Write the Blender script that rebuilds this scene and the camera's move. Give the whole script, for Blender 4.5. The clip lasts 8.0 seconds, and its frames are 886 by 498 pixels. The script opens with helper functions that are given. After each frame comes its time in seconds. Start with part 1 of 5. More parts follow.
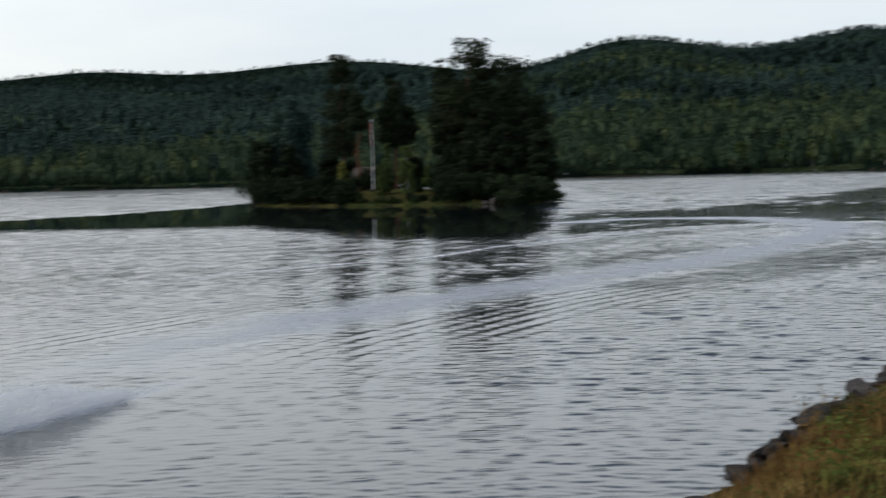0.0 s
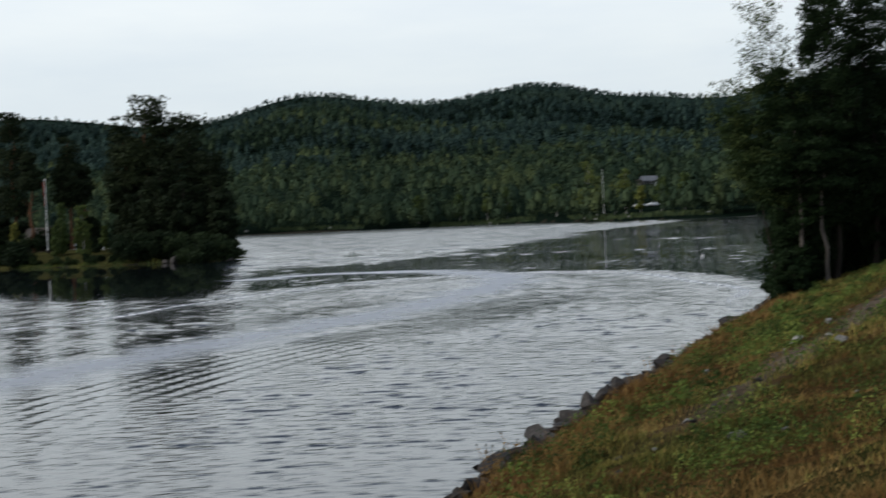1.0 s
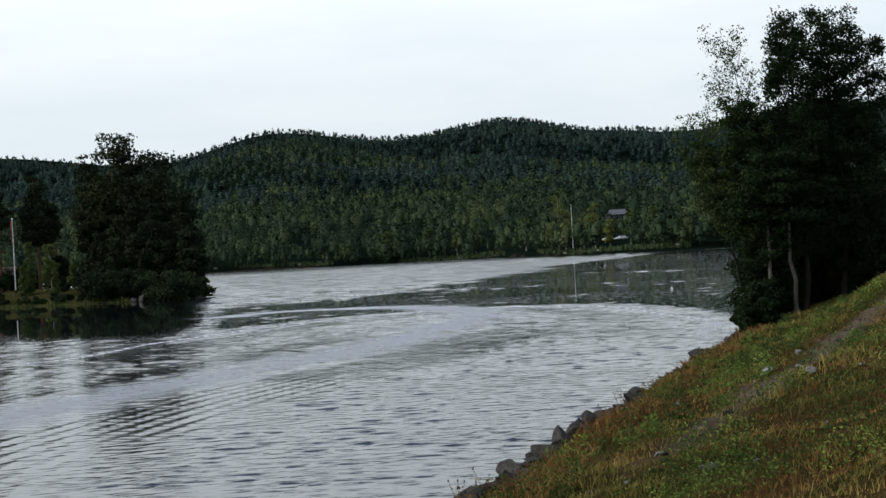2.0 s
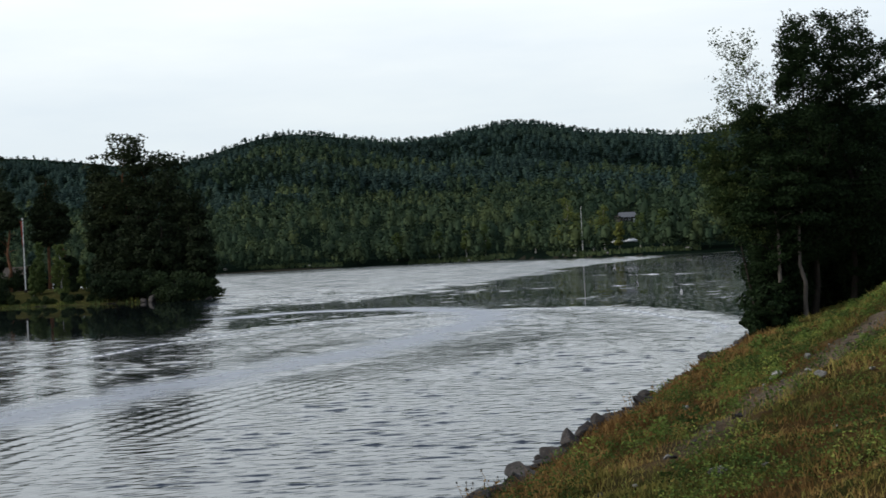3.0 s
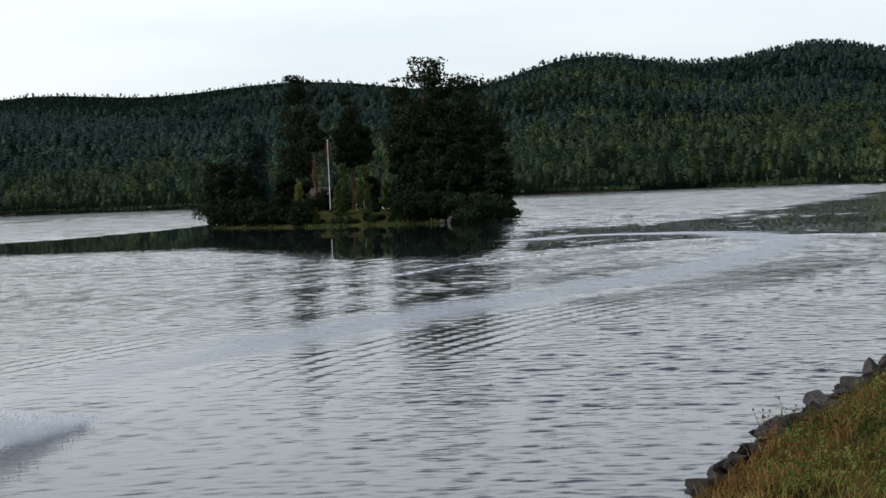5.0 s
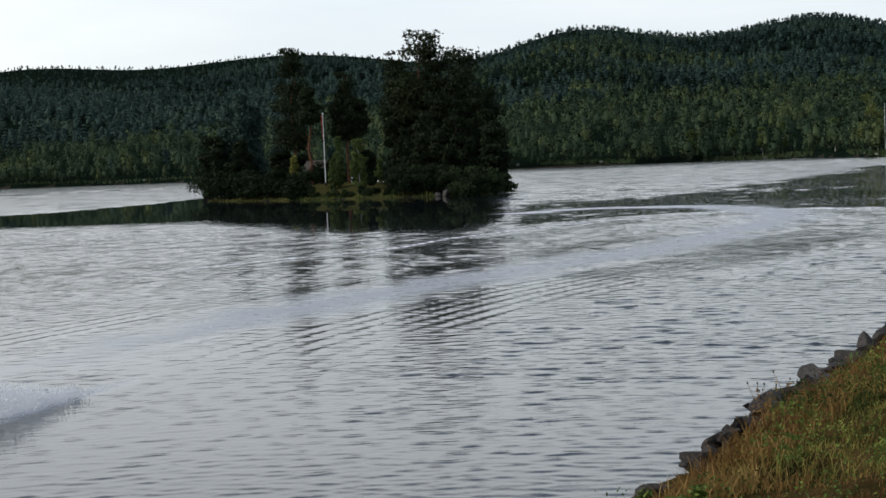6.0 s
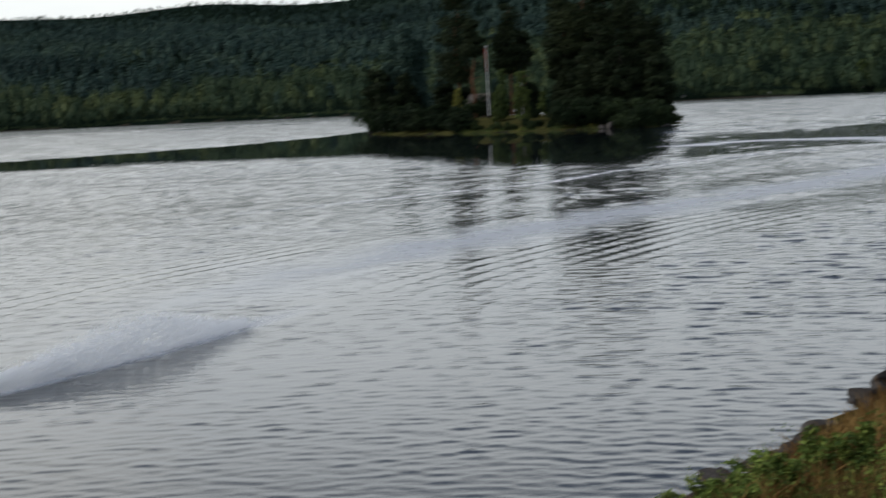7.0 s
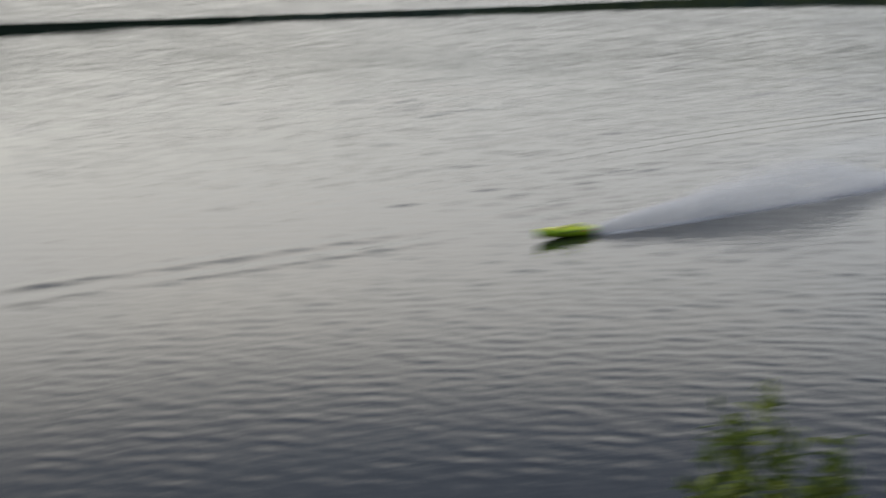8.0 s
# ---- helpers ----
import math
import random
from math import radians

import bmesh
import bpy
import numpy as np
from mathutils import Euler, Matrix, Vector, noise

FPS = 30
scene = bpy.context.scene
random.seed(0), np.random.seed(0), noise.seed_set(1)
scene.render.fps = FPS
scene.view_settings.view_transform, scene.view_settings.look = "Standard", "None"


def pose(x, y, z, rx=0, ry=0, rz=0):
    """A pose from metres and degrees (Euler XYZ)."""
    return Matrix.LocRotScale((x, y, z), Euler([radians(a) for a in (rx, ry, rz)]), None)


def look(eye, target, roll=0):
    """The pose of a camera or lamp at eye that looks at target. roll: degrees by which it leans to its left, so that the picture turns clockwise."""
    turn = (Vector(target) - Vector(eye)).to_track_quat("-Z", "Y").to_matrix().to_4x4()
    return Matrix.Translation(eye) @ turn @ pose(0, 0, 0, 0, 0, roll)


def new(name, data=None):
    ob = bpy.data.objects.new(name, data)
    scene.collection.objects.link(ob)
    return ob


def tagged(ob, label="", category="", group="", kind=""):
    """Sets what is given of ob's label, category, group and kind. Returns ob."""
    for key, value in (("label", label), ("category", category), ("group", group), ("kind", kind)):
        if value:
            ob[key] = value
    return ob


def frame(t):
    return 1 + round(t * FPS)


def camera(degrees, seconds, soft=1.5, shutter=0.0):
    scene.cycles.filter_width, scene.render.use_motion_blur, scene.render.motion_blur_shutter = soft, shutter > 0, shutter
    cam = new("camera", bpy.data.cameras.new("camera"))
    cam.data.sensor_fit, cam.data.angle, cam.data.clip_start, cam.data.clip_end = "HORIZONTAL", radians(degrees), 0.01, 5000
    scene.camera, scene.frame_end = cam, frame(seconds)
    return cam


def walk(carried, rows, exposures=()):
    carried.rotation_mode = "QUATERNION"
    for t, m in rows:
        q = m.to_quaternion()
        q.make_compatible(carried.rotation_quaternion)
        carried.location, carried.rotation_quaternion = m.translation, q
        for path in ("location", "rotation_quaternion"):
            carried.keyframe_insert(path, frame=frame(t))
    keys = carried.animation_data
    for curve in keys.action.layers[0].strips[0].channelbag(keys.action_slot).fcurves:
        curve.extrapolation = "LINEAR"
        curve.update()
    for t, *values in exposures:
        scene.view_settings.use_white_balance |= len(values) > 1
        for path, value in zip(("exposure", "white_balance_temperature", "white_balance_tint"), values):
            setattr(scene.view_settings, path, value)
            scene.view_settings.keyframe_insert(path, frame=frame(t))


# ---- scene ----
# ---- camera ----
EYE = 3.0  # metres above the lake
cam = camera(31.28, 8.0, soft=1.5, shutter=0.4)
TURNS = [  # seconds, yaw, pitch, roll in degrees
    (0.0, 5.11, -2.70, -1.62), (0.2, 2.34, -2.34, -1.78), (0.4, -0.12, -1.76, -2.29), (0.5, -1.24, -1.70, -2.26),
    (0.6, -2.62, -1.51, -2.09), (0.8, -4.62, -1.37, -2.27), (1.0, -6.44, -1.08, -2.61), (1.2, -7.63, -0.68, -2.72),
    (1.5, -7.70, -0.25, -3.24), (1.7, -7.62, -0.02, -3.20), (2.8, -7.61, 0.25, -3.08), (3.0, -7.26, 0.23, -2.90),
    (3.5, -4.47, 0.03, -2.78), (4.0, -0.36, -0.71, -2.24), (4.5, 2.67, -1.22, -2.17), (4.7, 3.56, -1.64, -2.44),
    (5.8, 3.46, -2.69, -2.44), (6.0, 3.43, -3.04, -2.38), (6.5, 5.32, -3.68, -2.31), (6.8, 7.35, -4.46, -2.97),
    (7.0, 9.45, -5.20, -2.74), (7.2, 12.01, -5.63, -2.32), (7.5, 16.48, -6.85, -2.12), (7.6, 18.69, -7.46, -2.26),
    (7.7, 21.06, -7.88, -1.94), (7.8, 24.67, -8.59, -1.59), (7.9, 28.14, -9.24, -1.37), (8.0, 33.29, -10.08, -1.12)]
walk(cam, [(t, pose(0, 0, EYE, 90 + p, 0, y) @ pose(0, 0, 0, 0, 0, r)) for t, y, p, r in TURNS],
     [(0.0, -0.06, 6500, 10), (1.0, -0.09, 6500, 9), (1.7, -0.02, 6500, 9), (2.8, 0.0, 6500, 9), (4.5, 0.05, 6500, 9), (6.0, 0.05, 6580, 10), (6.5, 0.05, 6620, 10), (7.3, -0.02, 6600, 10), (7.6, -0.07, 6600, 10), (8.0, -0.14, 6900, 12)])
# ---- world and sun ----
SUN_AZ, SUN_EL = 88.0, 36.0  # degrees: to the left of ahead, and above the horizon

world = bpy.data.worlds.new("overcast_sky")
scene.world = world
world.use_nodes = True
wt = world.node_tree
wt.nodes.clear()


def wnode(kind, **values):
    n = wt.nodes.new(kind)
    for k, v in values.items():
        n.inputs[k].default_value = v
    return n


w_out = wt.nodes.new("ShaderNodeOutputWorld")
w_bg = wnode("ShaderNodeBackground", Strength=0.1)
w_sky = wt.nodes.new("ShaderNodeTexSky")
w_sky.sky_type, w_sky.sun_disc = "NISHITA", False
w_sky.sun_elevation, w_sky.sun_rotation = radians(SUN_EL), radians(-SUN_AZ)
w_tc = wt.nodes.new("ShaderNodeTexCoord")
w_map = wt.nodes.new("ShaderNodeMapping")
w_map.inputs["Scale"].default_value = (1.0, 1.0, 5.0)
w_noise = wnode("ShaderNodeTexNoise", Scale=2.2, Detail=6.0, Roughness=0.55)
w_ramp = wt.nodes.new("ShaderNodeValToRGB")
w_ramp.color_ramp.elements[0].position, w_ramp.color_ramp.elements[0].color = 0.36, (8.0, 8.75, 9.6, 1)
w_ramp.color_ramp.elements[1].position, w_ramp.color_ramp.elements[1].color = 0.66, (9.8, 10.2, 10.4, 1)
w_mix = wt.nodes.new("ShaderNodeMix")
w_mix.data_type = "RGBA"
w_mix.inputs["Factor"].default_value = 0.9
wt.links.new(w_tc.outputs["Generated"], w_map.inputs["Vector"])
wt.links.new(w_map.outputs["Vector"], w_noise.inputs["Vector"])
wt.links.new(w_noise.outputs["Fac"], w_ramp.inputs["Fac"])
wt.links.new(w_sky.outputs["Color"], w_mix.inputs["A"])
w_sep = wt.nodes.new("ShaderNodeSeparateXYZ")
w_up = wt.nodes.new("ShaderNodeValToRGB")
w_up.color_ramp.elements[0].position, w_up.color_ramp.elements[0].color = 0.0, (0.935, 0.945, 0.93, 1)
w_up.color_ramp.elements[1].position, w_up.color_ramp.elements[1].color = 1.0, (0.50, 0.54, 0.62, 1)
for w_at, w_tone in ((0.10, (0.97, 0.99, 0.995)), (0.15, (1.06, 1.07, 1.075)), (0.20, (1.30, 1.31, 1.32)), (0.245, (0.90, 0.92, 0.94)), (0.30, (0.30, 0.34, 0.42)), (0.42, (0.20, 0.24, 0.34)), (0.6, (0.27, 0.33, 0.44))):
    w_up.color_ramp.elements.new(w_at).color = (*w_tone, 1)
w_mul = wt.nodes.new("ShaderNodeMix")
w_mul.data_type, w_mul.blend_type = "RGBA", "MULTIPLY"
w_mul.inputs["Factor"].default_value = 1.0
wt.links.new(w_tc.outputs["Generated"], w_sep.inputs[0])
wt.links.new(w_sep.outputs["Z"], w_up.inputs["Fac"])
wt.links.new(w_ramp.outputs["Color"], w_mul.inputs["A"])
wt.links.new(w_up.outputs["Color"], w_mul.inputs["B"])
w_dot = wt.nodes.new("ShaderNodeVectorMath")
w_dot.operation = "DOT_PRODUCT"
w_dot.inputs[1].default_value = (-math.sin(radians(SUN_AZ)) * math.cos(radians(SUN_EL)), math.cos(radians(SUN_AZ)) * math.cos(radians(SUN_EL)), math.sin(radians(SUN_EL)))
w_warm = wt.nodes.new("ShaderNodeValToRGB")
w_warm.color_ramp.elements[0].position, w_warm.color_ramp.elements[0].color = 0.22, (0.99, 0.995, 1.0, 1)
w_warm.color_ramp.elements[1].position, w_warm.color_ramp.elements[1].color = 0.88, (1.50, 1.38, 1.22, 1)
w_glow = wt.nodes.new("ShaderNodeMix")
w_glow.data_type, w_glow.blend_type = "RGBA", "MULTIPLY"
w_glow.inputs["Factor"].default_value = 1.0
wt.links.new(w_tc.outputs["Generated"], w_dot.inputs[0])
wt.links.new(w_dot.outputs["Value"], w_warm.inputs["Fac"])
wt.links.new(w_mul.outputs["Result"], w_glow.inputs["A"])
wt.links.new(w_warm.outputs["Color"], w_glow.inputs["B"])
wt.links.new(w_glow.outputs["Result"], w_mix.inputs["B"])
wt.links.new(w_mix.outputs["Result"], w_bg.inputs["Color"])
wt.links.new(w_bg.outputs["Background"], w_out.inputs["Surface"])

sun = new("sun", bpy.data.lights.new("sun", "SUN"))
sun.data.energy, sun.data.angle, sun.data.color = 2.0, radians(40), (1.0, 0.96, 0.91)
sx, sy = -math.sin(radians(SUN_AZ)), math.cos(radians(SUN_AZ))
sun.matrix_world = look((0, 0, 0), (-sx, -sy, -math.tan(radians(SUN_EL))))


# ---- materials ----
class Mat:
    """A node material with short helpers."""

    def __init__(self, name, rough=0.8, spec=0.3, metal=0.0):
        self.m = bpy.data.materials.new(name)
        self.m.use_nodes = True
        self.t = self.m.node_tree
        self.b = self.t.nodes["Principled BSDF"]
        self.b.inputs["Roughness"].default_value = rough
        self.b.inputs["Specular IOR Level"].default_value = spec
        self.b.inputs["Metallic"].default_value = metal
        self.geo = self.t.nodes.new("ShaderNodeNewGeometry")
        self.tc = self.t.nodes.new("ShaderNodeTexCoord")

    def link(self, a, b):
        self.t.links.new(a, b)
        return self

    def put(self, socket, value):
        if isinstance(value, (int, float)):
            socket.default_value = value
        elif isinstance(value, tuple):
            socket.default_value = value if len(value) == 4 or socket.type == "VECTOR" else (*value, 1)
        else:
            self.t.links.new(value, socket)

    def noise(self, scale, detail=4.0, rough=0.55, vector=None, stretch=None, turn=0.0):
        n = self.t.nodes.new("ShaderNodeTexNoise")
        n.inputs["Scale"].default_value, n.inputs["Detail"].default_value, n.inputs["Roughness"].default_value = scale, detail, rough
        v = vector or self.tc.outputs["Object"]
        if stretch:
            mp = self.t.nodes.new("ShaderNodeMapping")
            mp.inputs["Scale"].default_value = stretch
            mp.inputs["Rotation"].default_value = (0, 0, radians(turn))
            self.link(v, mp.inputs["Vector"])
            v = mp.outputs["Vector"]
        self.link(v, n.inputs["Vector"])
        return n.outputs["Fac"]

    def ramp(self, fac, stops):
        r = self.t.nodes.new("ShaderNodeValToRGB")
        el = r.color_ramp.elements
        while len(el) < len(stops):
            el.new(0.5)
        for e, (p, c) in zip(el, stops):
            e.position, e.color = p, (*c, 1) if isinstance(c, tuple) else (c, c, c, 1)
        self.link(fac, r.inputs["Fac"])
        return r.outputs["Color"]

    def math(self, op, a, b=0.0, c=0.0, clamp=False):
        n = self.t.nodes.new("ShaderNodeMath")
        n.operation, n.use_clamp = op, clamp
        for s, v in zip(n.inputs, (a, b, c)):
            self.put(s, v)
        return n.outputs["Value"]

    def mix(self, fac, a, b, blend="MIX"):
        n = self.t.nodes.new("ShaderNodeMix")
        n.data_type, n.blend_type = "RGBA", blend
        for k, v in (("Factor", fac), ("A", a), ("B", b)):
            self.put(n.inputs[k], v)
        return n.outputs["Result"]

    def attr(self, name):
        n = self.t.nodes.new("ShaderNodeAttribute")
        n.attribute_name = name
        return n.outputs["Fac"]

    def random(self):
        return self.t.nodes.new("ShaderNodeObjectInfo").outputs["Random"]

    def bump(self, height, distance, strength=1.0):
        n = self.t.nodes.new("ShaderNodeBump")
        n.inputs["Distance"].default_value = distance
        self.put(n.inputs["Strength"], strength)
        self.link(height, n.inputs["Height"])
        self.link(n.outputs["Normal"], self.b.inputs["Normal"])
        return self

    def color(self, value):
        self.put(self.b.inputs["Base Color"], value)
        return self

    def rough(self, value):
        self.put(self.b.inputs["Roughness"], value)
        return self


def plain(name, base, rough=0.6, spec=0.4, vary=0.25, scale=6.0, metal=0.0):
    """A painted or raw surface with mottling and a little relief."""
    m = Mat(name, rough, spec, metal)
    n = m.noise(scale)
    dark = tuple(c * (1 - vary) for c in base)
    lite = tuple(min(1, c * (1 + vary)) for c in base)
    m.color(m.ramp(n, [(0.3, dark), (0.7, lite)]))
    m.rough(m.ramp(m.noise(scale * 4), [(0.3, max(0.02, rough - 0.1)), (0.7, min(1, rough + 0.1))]))
    m.bump(m.noise(scale * 6), 0.004, 0.4)
    return m.m


def leaf_material(name, dark, mid, lite, leafy_vary=0.25):
    """Foliage: a tint for each plant, a small change for each leaf, light through the leaf."""
    m = Mat(name, 0.75, 0.10)
    plant = m.attr("tint")
    col = m.ramp(plant, [(0.0, dark), (0.5, mid), (1.0, lite)])
    leafy = m.ramp(m.geo.outputs["Random Per Island"], [(0.0, 1 - leafy_vary), (1.0, 1 + leafy_vary)])
    col = m.mix(1.0, col, leafy, "MULTIPLY")
    m.color(col)
    tr = m.t.nodes.new("ShaderNodeBsdfTranslucent")
    m.link(col, tr.inputs["Color"])
    mx = m.t.nodes.new("ShaderNodeMixShader")
    mx.inputs["Fac"].default_value = 0.22
    m.link(m.b.outputs["BSDF"], mx.inputs[1])
    m.link(tr.outputs["BSDF"], mx.inputs[2])
    m.link(mx.outputs["Shader"], m.t.nodes["Material Output"].inputs["Surface"])
    return m.m


def bark_material(name, dark, lite, scale=3.0):
    m = Mat(name, 0.9, 0.15)
    n = m.noise(scale, 6.0, 0.65, stretch=(1.0, 1.0, 0.25))
    m.color(m.ramp(n, [(0.35, dark), (0.65, lite)]))
    m.bump(m.noise(scale * 5, stretch=(1, 1, 0.3)), 0.02, 0.8)
    return m.m


def water_material():
    """Lake water: the large waves are in the mesh, the fine ripple and far-off chop here."""
    m = Mat("lake_water", 0.1, 0.5)
    m.b.inputs["IOR"].default_value = 1.333
    pos = m.geo.outputs["Position"]
    sep = m.t.nodes.new("ShaderNodeSeparateXYZ")
    m.link(pos, sep.inputs[0])
    x, y = sep.outputs["X"], sep.outputs["Y"]
    r0 = m.math("SQRT", m.math("ADD", m.math("MULTIPLY", x, x), m.math("MULTIPLY", y, y)))
    # ripples: short dashes close by, longer ones further off
    fine_dash = m.noise(3.2, 4.0, 0.6, vector=pos, stretch=(1.0, 0.7, 1.0), turn=4)
    long_dash = m.noise(2.8, 4.0, 0.65, vector=pos, stretch=(1.25, 0.5, 1.0), turn=6)
    dash = m.mix(m.ramp(m.math("DIVIDE", r0, 100.0), [(0.22, 0.0), (0.60, 1.0)]), fine_dash, long_dash)
    calm = m.ramp(m.math("ADD", m.attr("calm"), m.math("MULTIPLY", m.math("SUBTRACT", 0.5, dash), 4.2)), [(0.36, 0.0), (0.66, 1.0)])
    calm = m.math("MAXIMUM", calm, m.ramp(m.attr("calm"), [(0.80, 0.0), (0.97, 1.0)]))
    r = r0
    # the breeze reaches less far in the lee of the wooded bank
    lee = m.math("MINIMUM", m.math("MAXIMUM", m.math("MULTIPLY", m.math("SUBTRACT", x, 20.0), 4.5), 0.0), 190.0)
    wig = m.noise(0.02, 3.0, vector=pos, stretch=(0.6, 1.6, 1.0))
    fine = m.noise(0.11, 3.0, vector=pos, stretch=(0.35, 1.6, 1.0))
    d = m.math("MAXIMUM", m.math("MINIMUM", r, 112.0), m.math("SUBTRACT", r, lee))
    d = m.math("MULTIPLY", d, m.math("ADD", 0.80, m.math("ADD", m.math("MULTIPLY", wig, 0.25), m.math("MULTIPLY", fine, 0.15))))
    d = m.math("DIVIDE", d, 600.0)
    chop = m.ramp(d, [(0.0, 0.0), (28 / 600, 0.04), (42 / 600, 0.28), (60 / 600, 0.75), (80 / 600, 1.0), (130 / 600, 1.0), (165 / 600, 0.68), (1.0, 0.68)])
    line = m.ramp(d, [(366 / 600, 0.0), (382 / 600, 1.0), (412 / 600, 1.0), (430 / 600, 0.0)])
    west = m.ramp(m.math("DIVIDE", m.math("ADD", x, 130.0), 100.0), [(0.2, 0.9), (0.7, 0.0)])
    chop = m.math("MULTIPLY", chop, m.math("SUBTRACT", 1.0, m.math("MULTIPLY", line, west)))
    glass = m.math("MULTIPLY", m.attr("calm"), 1.30, clamp=True)
    open_ = m.math("SUBTRACT", 1.0, m.math("MULTIPLY", calm, m.math("MULTIPLY", glass, 0.995)))
    wake, foam = m.attr("wake"), m.attr("foam")
    patches = m.noise(0.05, 4.0, 0.6, vector=pos, stretch=(0.5, 1.8, 1.0), turn=12)
    patch = m.ramp(patches, [(0.35, 0.75), (0.65, 1.2)])
    chop = m.math("MULTIPLY", m.math("MULTIPLY", chop, open_), patch)
    chop = m.math("MULTIPLY", chop, m.math("MAXIMUM", m.ramp(dash, [(0.38, 0.12), (0.58, 1.1)]), m.ramp(m.math("DIVIDE", r, 300.0), [(0.47, 0.0), (0.58, 1.1)])))
    torn = m.noise(1.6, 6.0, 0.7, vector=pos)
    froth = m.math("MULTIPLY", m.ramp(torn, [(0.34, 0.1), (0.64, 1.0)]), foam, clamp=True)
    rough = m.math("ADD", m.math("MULTIPLY", chop, 0.16), 0.02)
    m.rough(m.math("ADD", m.math("MAXIMUM", rough, m.math("MULTIPLY", wake, m.math("ADD", 0.22, m.math("MULTIPLY", torn, 0.2)))), m.math("MULTIPLY", froth, 0.4)))
    swell = m.ramp(m.math("DIVIDE", r, 100.0), [(0.08, 0.09), (0.16, 0.08), (0.30, 0.07), (0.55, 0.09), (0.9, 0.1)])
    small = m.noise(8.0, 4.0, 0.6, vector=pos, stretch=(0.8, 1.3, 1.0), turn=-8)
    mid = m.noise(2.4, 3.0, 0.5, vector=pos, stretch=(0.75, 1.35, 1.0), turn=10)
    h = m.math("ADD", m.math("MULTIPLY", small, 0.20), m.math("MULTIPLY", mid, 0.24))
    # further off only the broader wavelets can be told apart
    broad = m.noise(0.75, 4.0, 0.62, vector=pos, stretch=(1.35, 0.62, 1.0), turn=4)
    fetch = m.ramp(m.math("DIVIDE", r, 200.0), [(0.12, 0.0), (0.24, 0.30), (0.38, 0.85), (0.75, 1.0)])
    h = m.math("ADD", m.math("MULTIPLY", h, swell), m.math("MULTIPLY", broad, m.math("MULTIPLY", fetch, 0.6)))
    lively = open_
    m.bump(h, 0.12, m.math("ADD", m.math("MULTIPLY", lively, m.math("SUBTRACT", 1.0, m.math("MULTIPLY", wake, 0.9))), 0.002))
    deep = m.ramp(patches, [(0.3, (0.008, 0.011, 0.014)), (0.7, (0.012, 0.016, 0.020))])
    col = m.mix(m.math("MULTIPLY", wake, m.math("ADD", 0.15, m.math("MULTIPLY", torn, 0.60))), deep, (0.56, 0.61, 0.72))
    m.color(m.mix(froth, col, (0.74, 0.77, 0.82)))
    return m.m


def bank_material():
    m = Mat("bank_soil", 1.0, 0.0)
    pos = m.geo.outputs["Position"]
    big = m.noise(0.9, 5.0, 0.65, vector=pos)
    mid = m.noise(2.2, 5.0, 0.65, vector=pos)
    fine = m.noise(14.0, 4.0, 0.7, vector=pos)
    straw = m.ramp(mid, [(0.3, (0.030, 0.018, 0.008)), (0.55, (0.065, 0.042, 0.017)), (0.75, (0.11, 0.075, 0.032))])
    green = m.ramp(mid, [(0.3, (0.016, 0.016, 0.006)), (0.7, (0.042, 0.042, 0.013))])
    col = m.mix(m.ramp(big, [(0.42, 0.0), (0.56, 1.0)]), straw, green)
    # trodden gravel path along the slope
    sep = m.t.nodes.new("ShaderNodeSeparateXYZ")
    m.link(pos, sep.inputs[0])
    off = m.math("ABSOLUTE", m.math("SUBTRACT", m.math("SUBTRACT", sep.outputs["X"], m.math("MULTIPLY", sep.outputs["Y"], 0.60)), -5.4))
    off = m.math("ADD", off, m.math("MULTIPLY", m.math("SUBTRACT", mid, 0.5), 1.4))
    path = m.ramp(off, [(0.15, 0.9), (0.6, 0.0)])
    far = m.ramp(m.math("DIVIDE", sep.outputs["Y"], 100.0), [(0.15, 0.0), (0.20, 1.0)])
    path = m.mix(1.0, path, far, "MULTIPLY")
    gravel = m.ramp(fine, [(0.3, (0.070, 0.052, 0.038)), (0.7, (0.175, 0.138, 0.105))])
    col = m.mix(path, col, gravel)
    m.color(m.mix(1.0, col, m.ramp(fine, [(0.2, 0.6), (0.8, 1.3)]), "MULTIPLY"))
    m.bump(fine, 0.05, 0.8)
    return m.m


def floor_material(name, a, b, scale):
    m = Mat(name, 1.0, 0.0)
    pos = m.geo.outputs["Position"]
    n = m.noise(scale, 6.0, 0.65, vector=pos)
    m.color(m.ramp(n, [(0.3, a), (0.7, b)]))
    m.bump(m.noise(scale * 8, vector=pos), 0.3, 0.6)
    return m.m


def stone_material(name, dark, lite):
    m = Mat(name, 0.85, 0.3)
    n = m.noise(3.0, 6.0, 0.65)
    spots = m.noise(11.0, 4.0, 0.7)
    col = m.ramp(n, [(0.3, dark), (0.7, lite)])
    col = m.mix(m.ramp(spots, [(0.55, 0.0), (0.68, 0.6)]), col, tuple(min(1, c * 1.6) for c in lite))
    col = m.mix(1.0, col, m.ramp(m.random(), [(0.0, 0.7), (1.0, 1.25)]), "MULTIPLY")
    m.color(col)
    m.bump(m.noise(9.0, 6.0, 0.7), 0.04, 0.7)
    return m.m


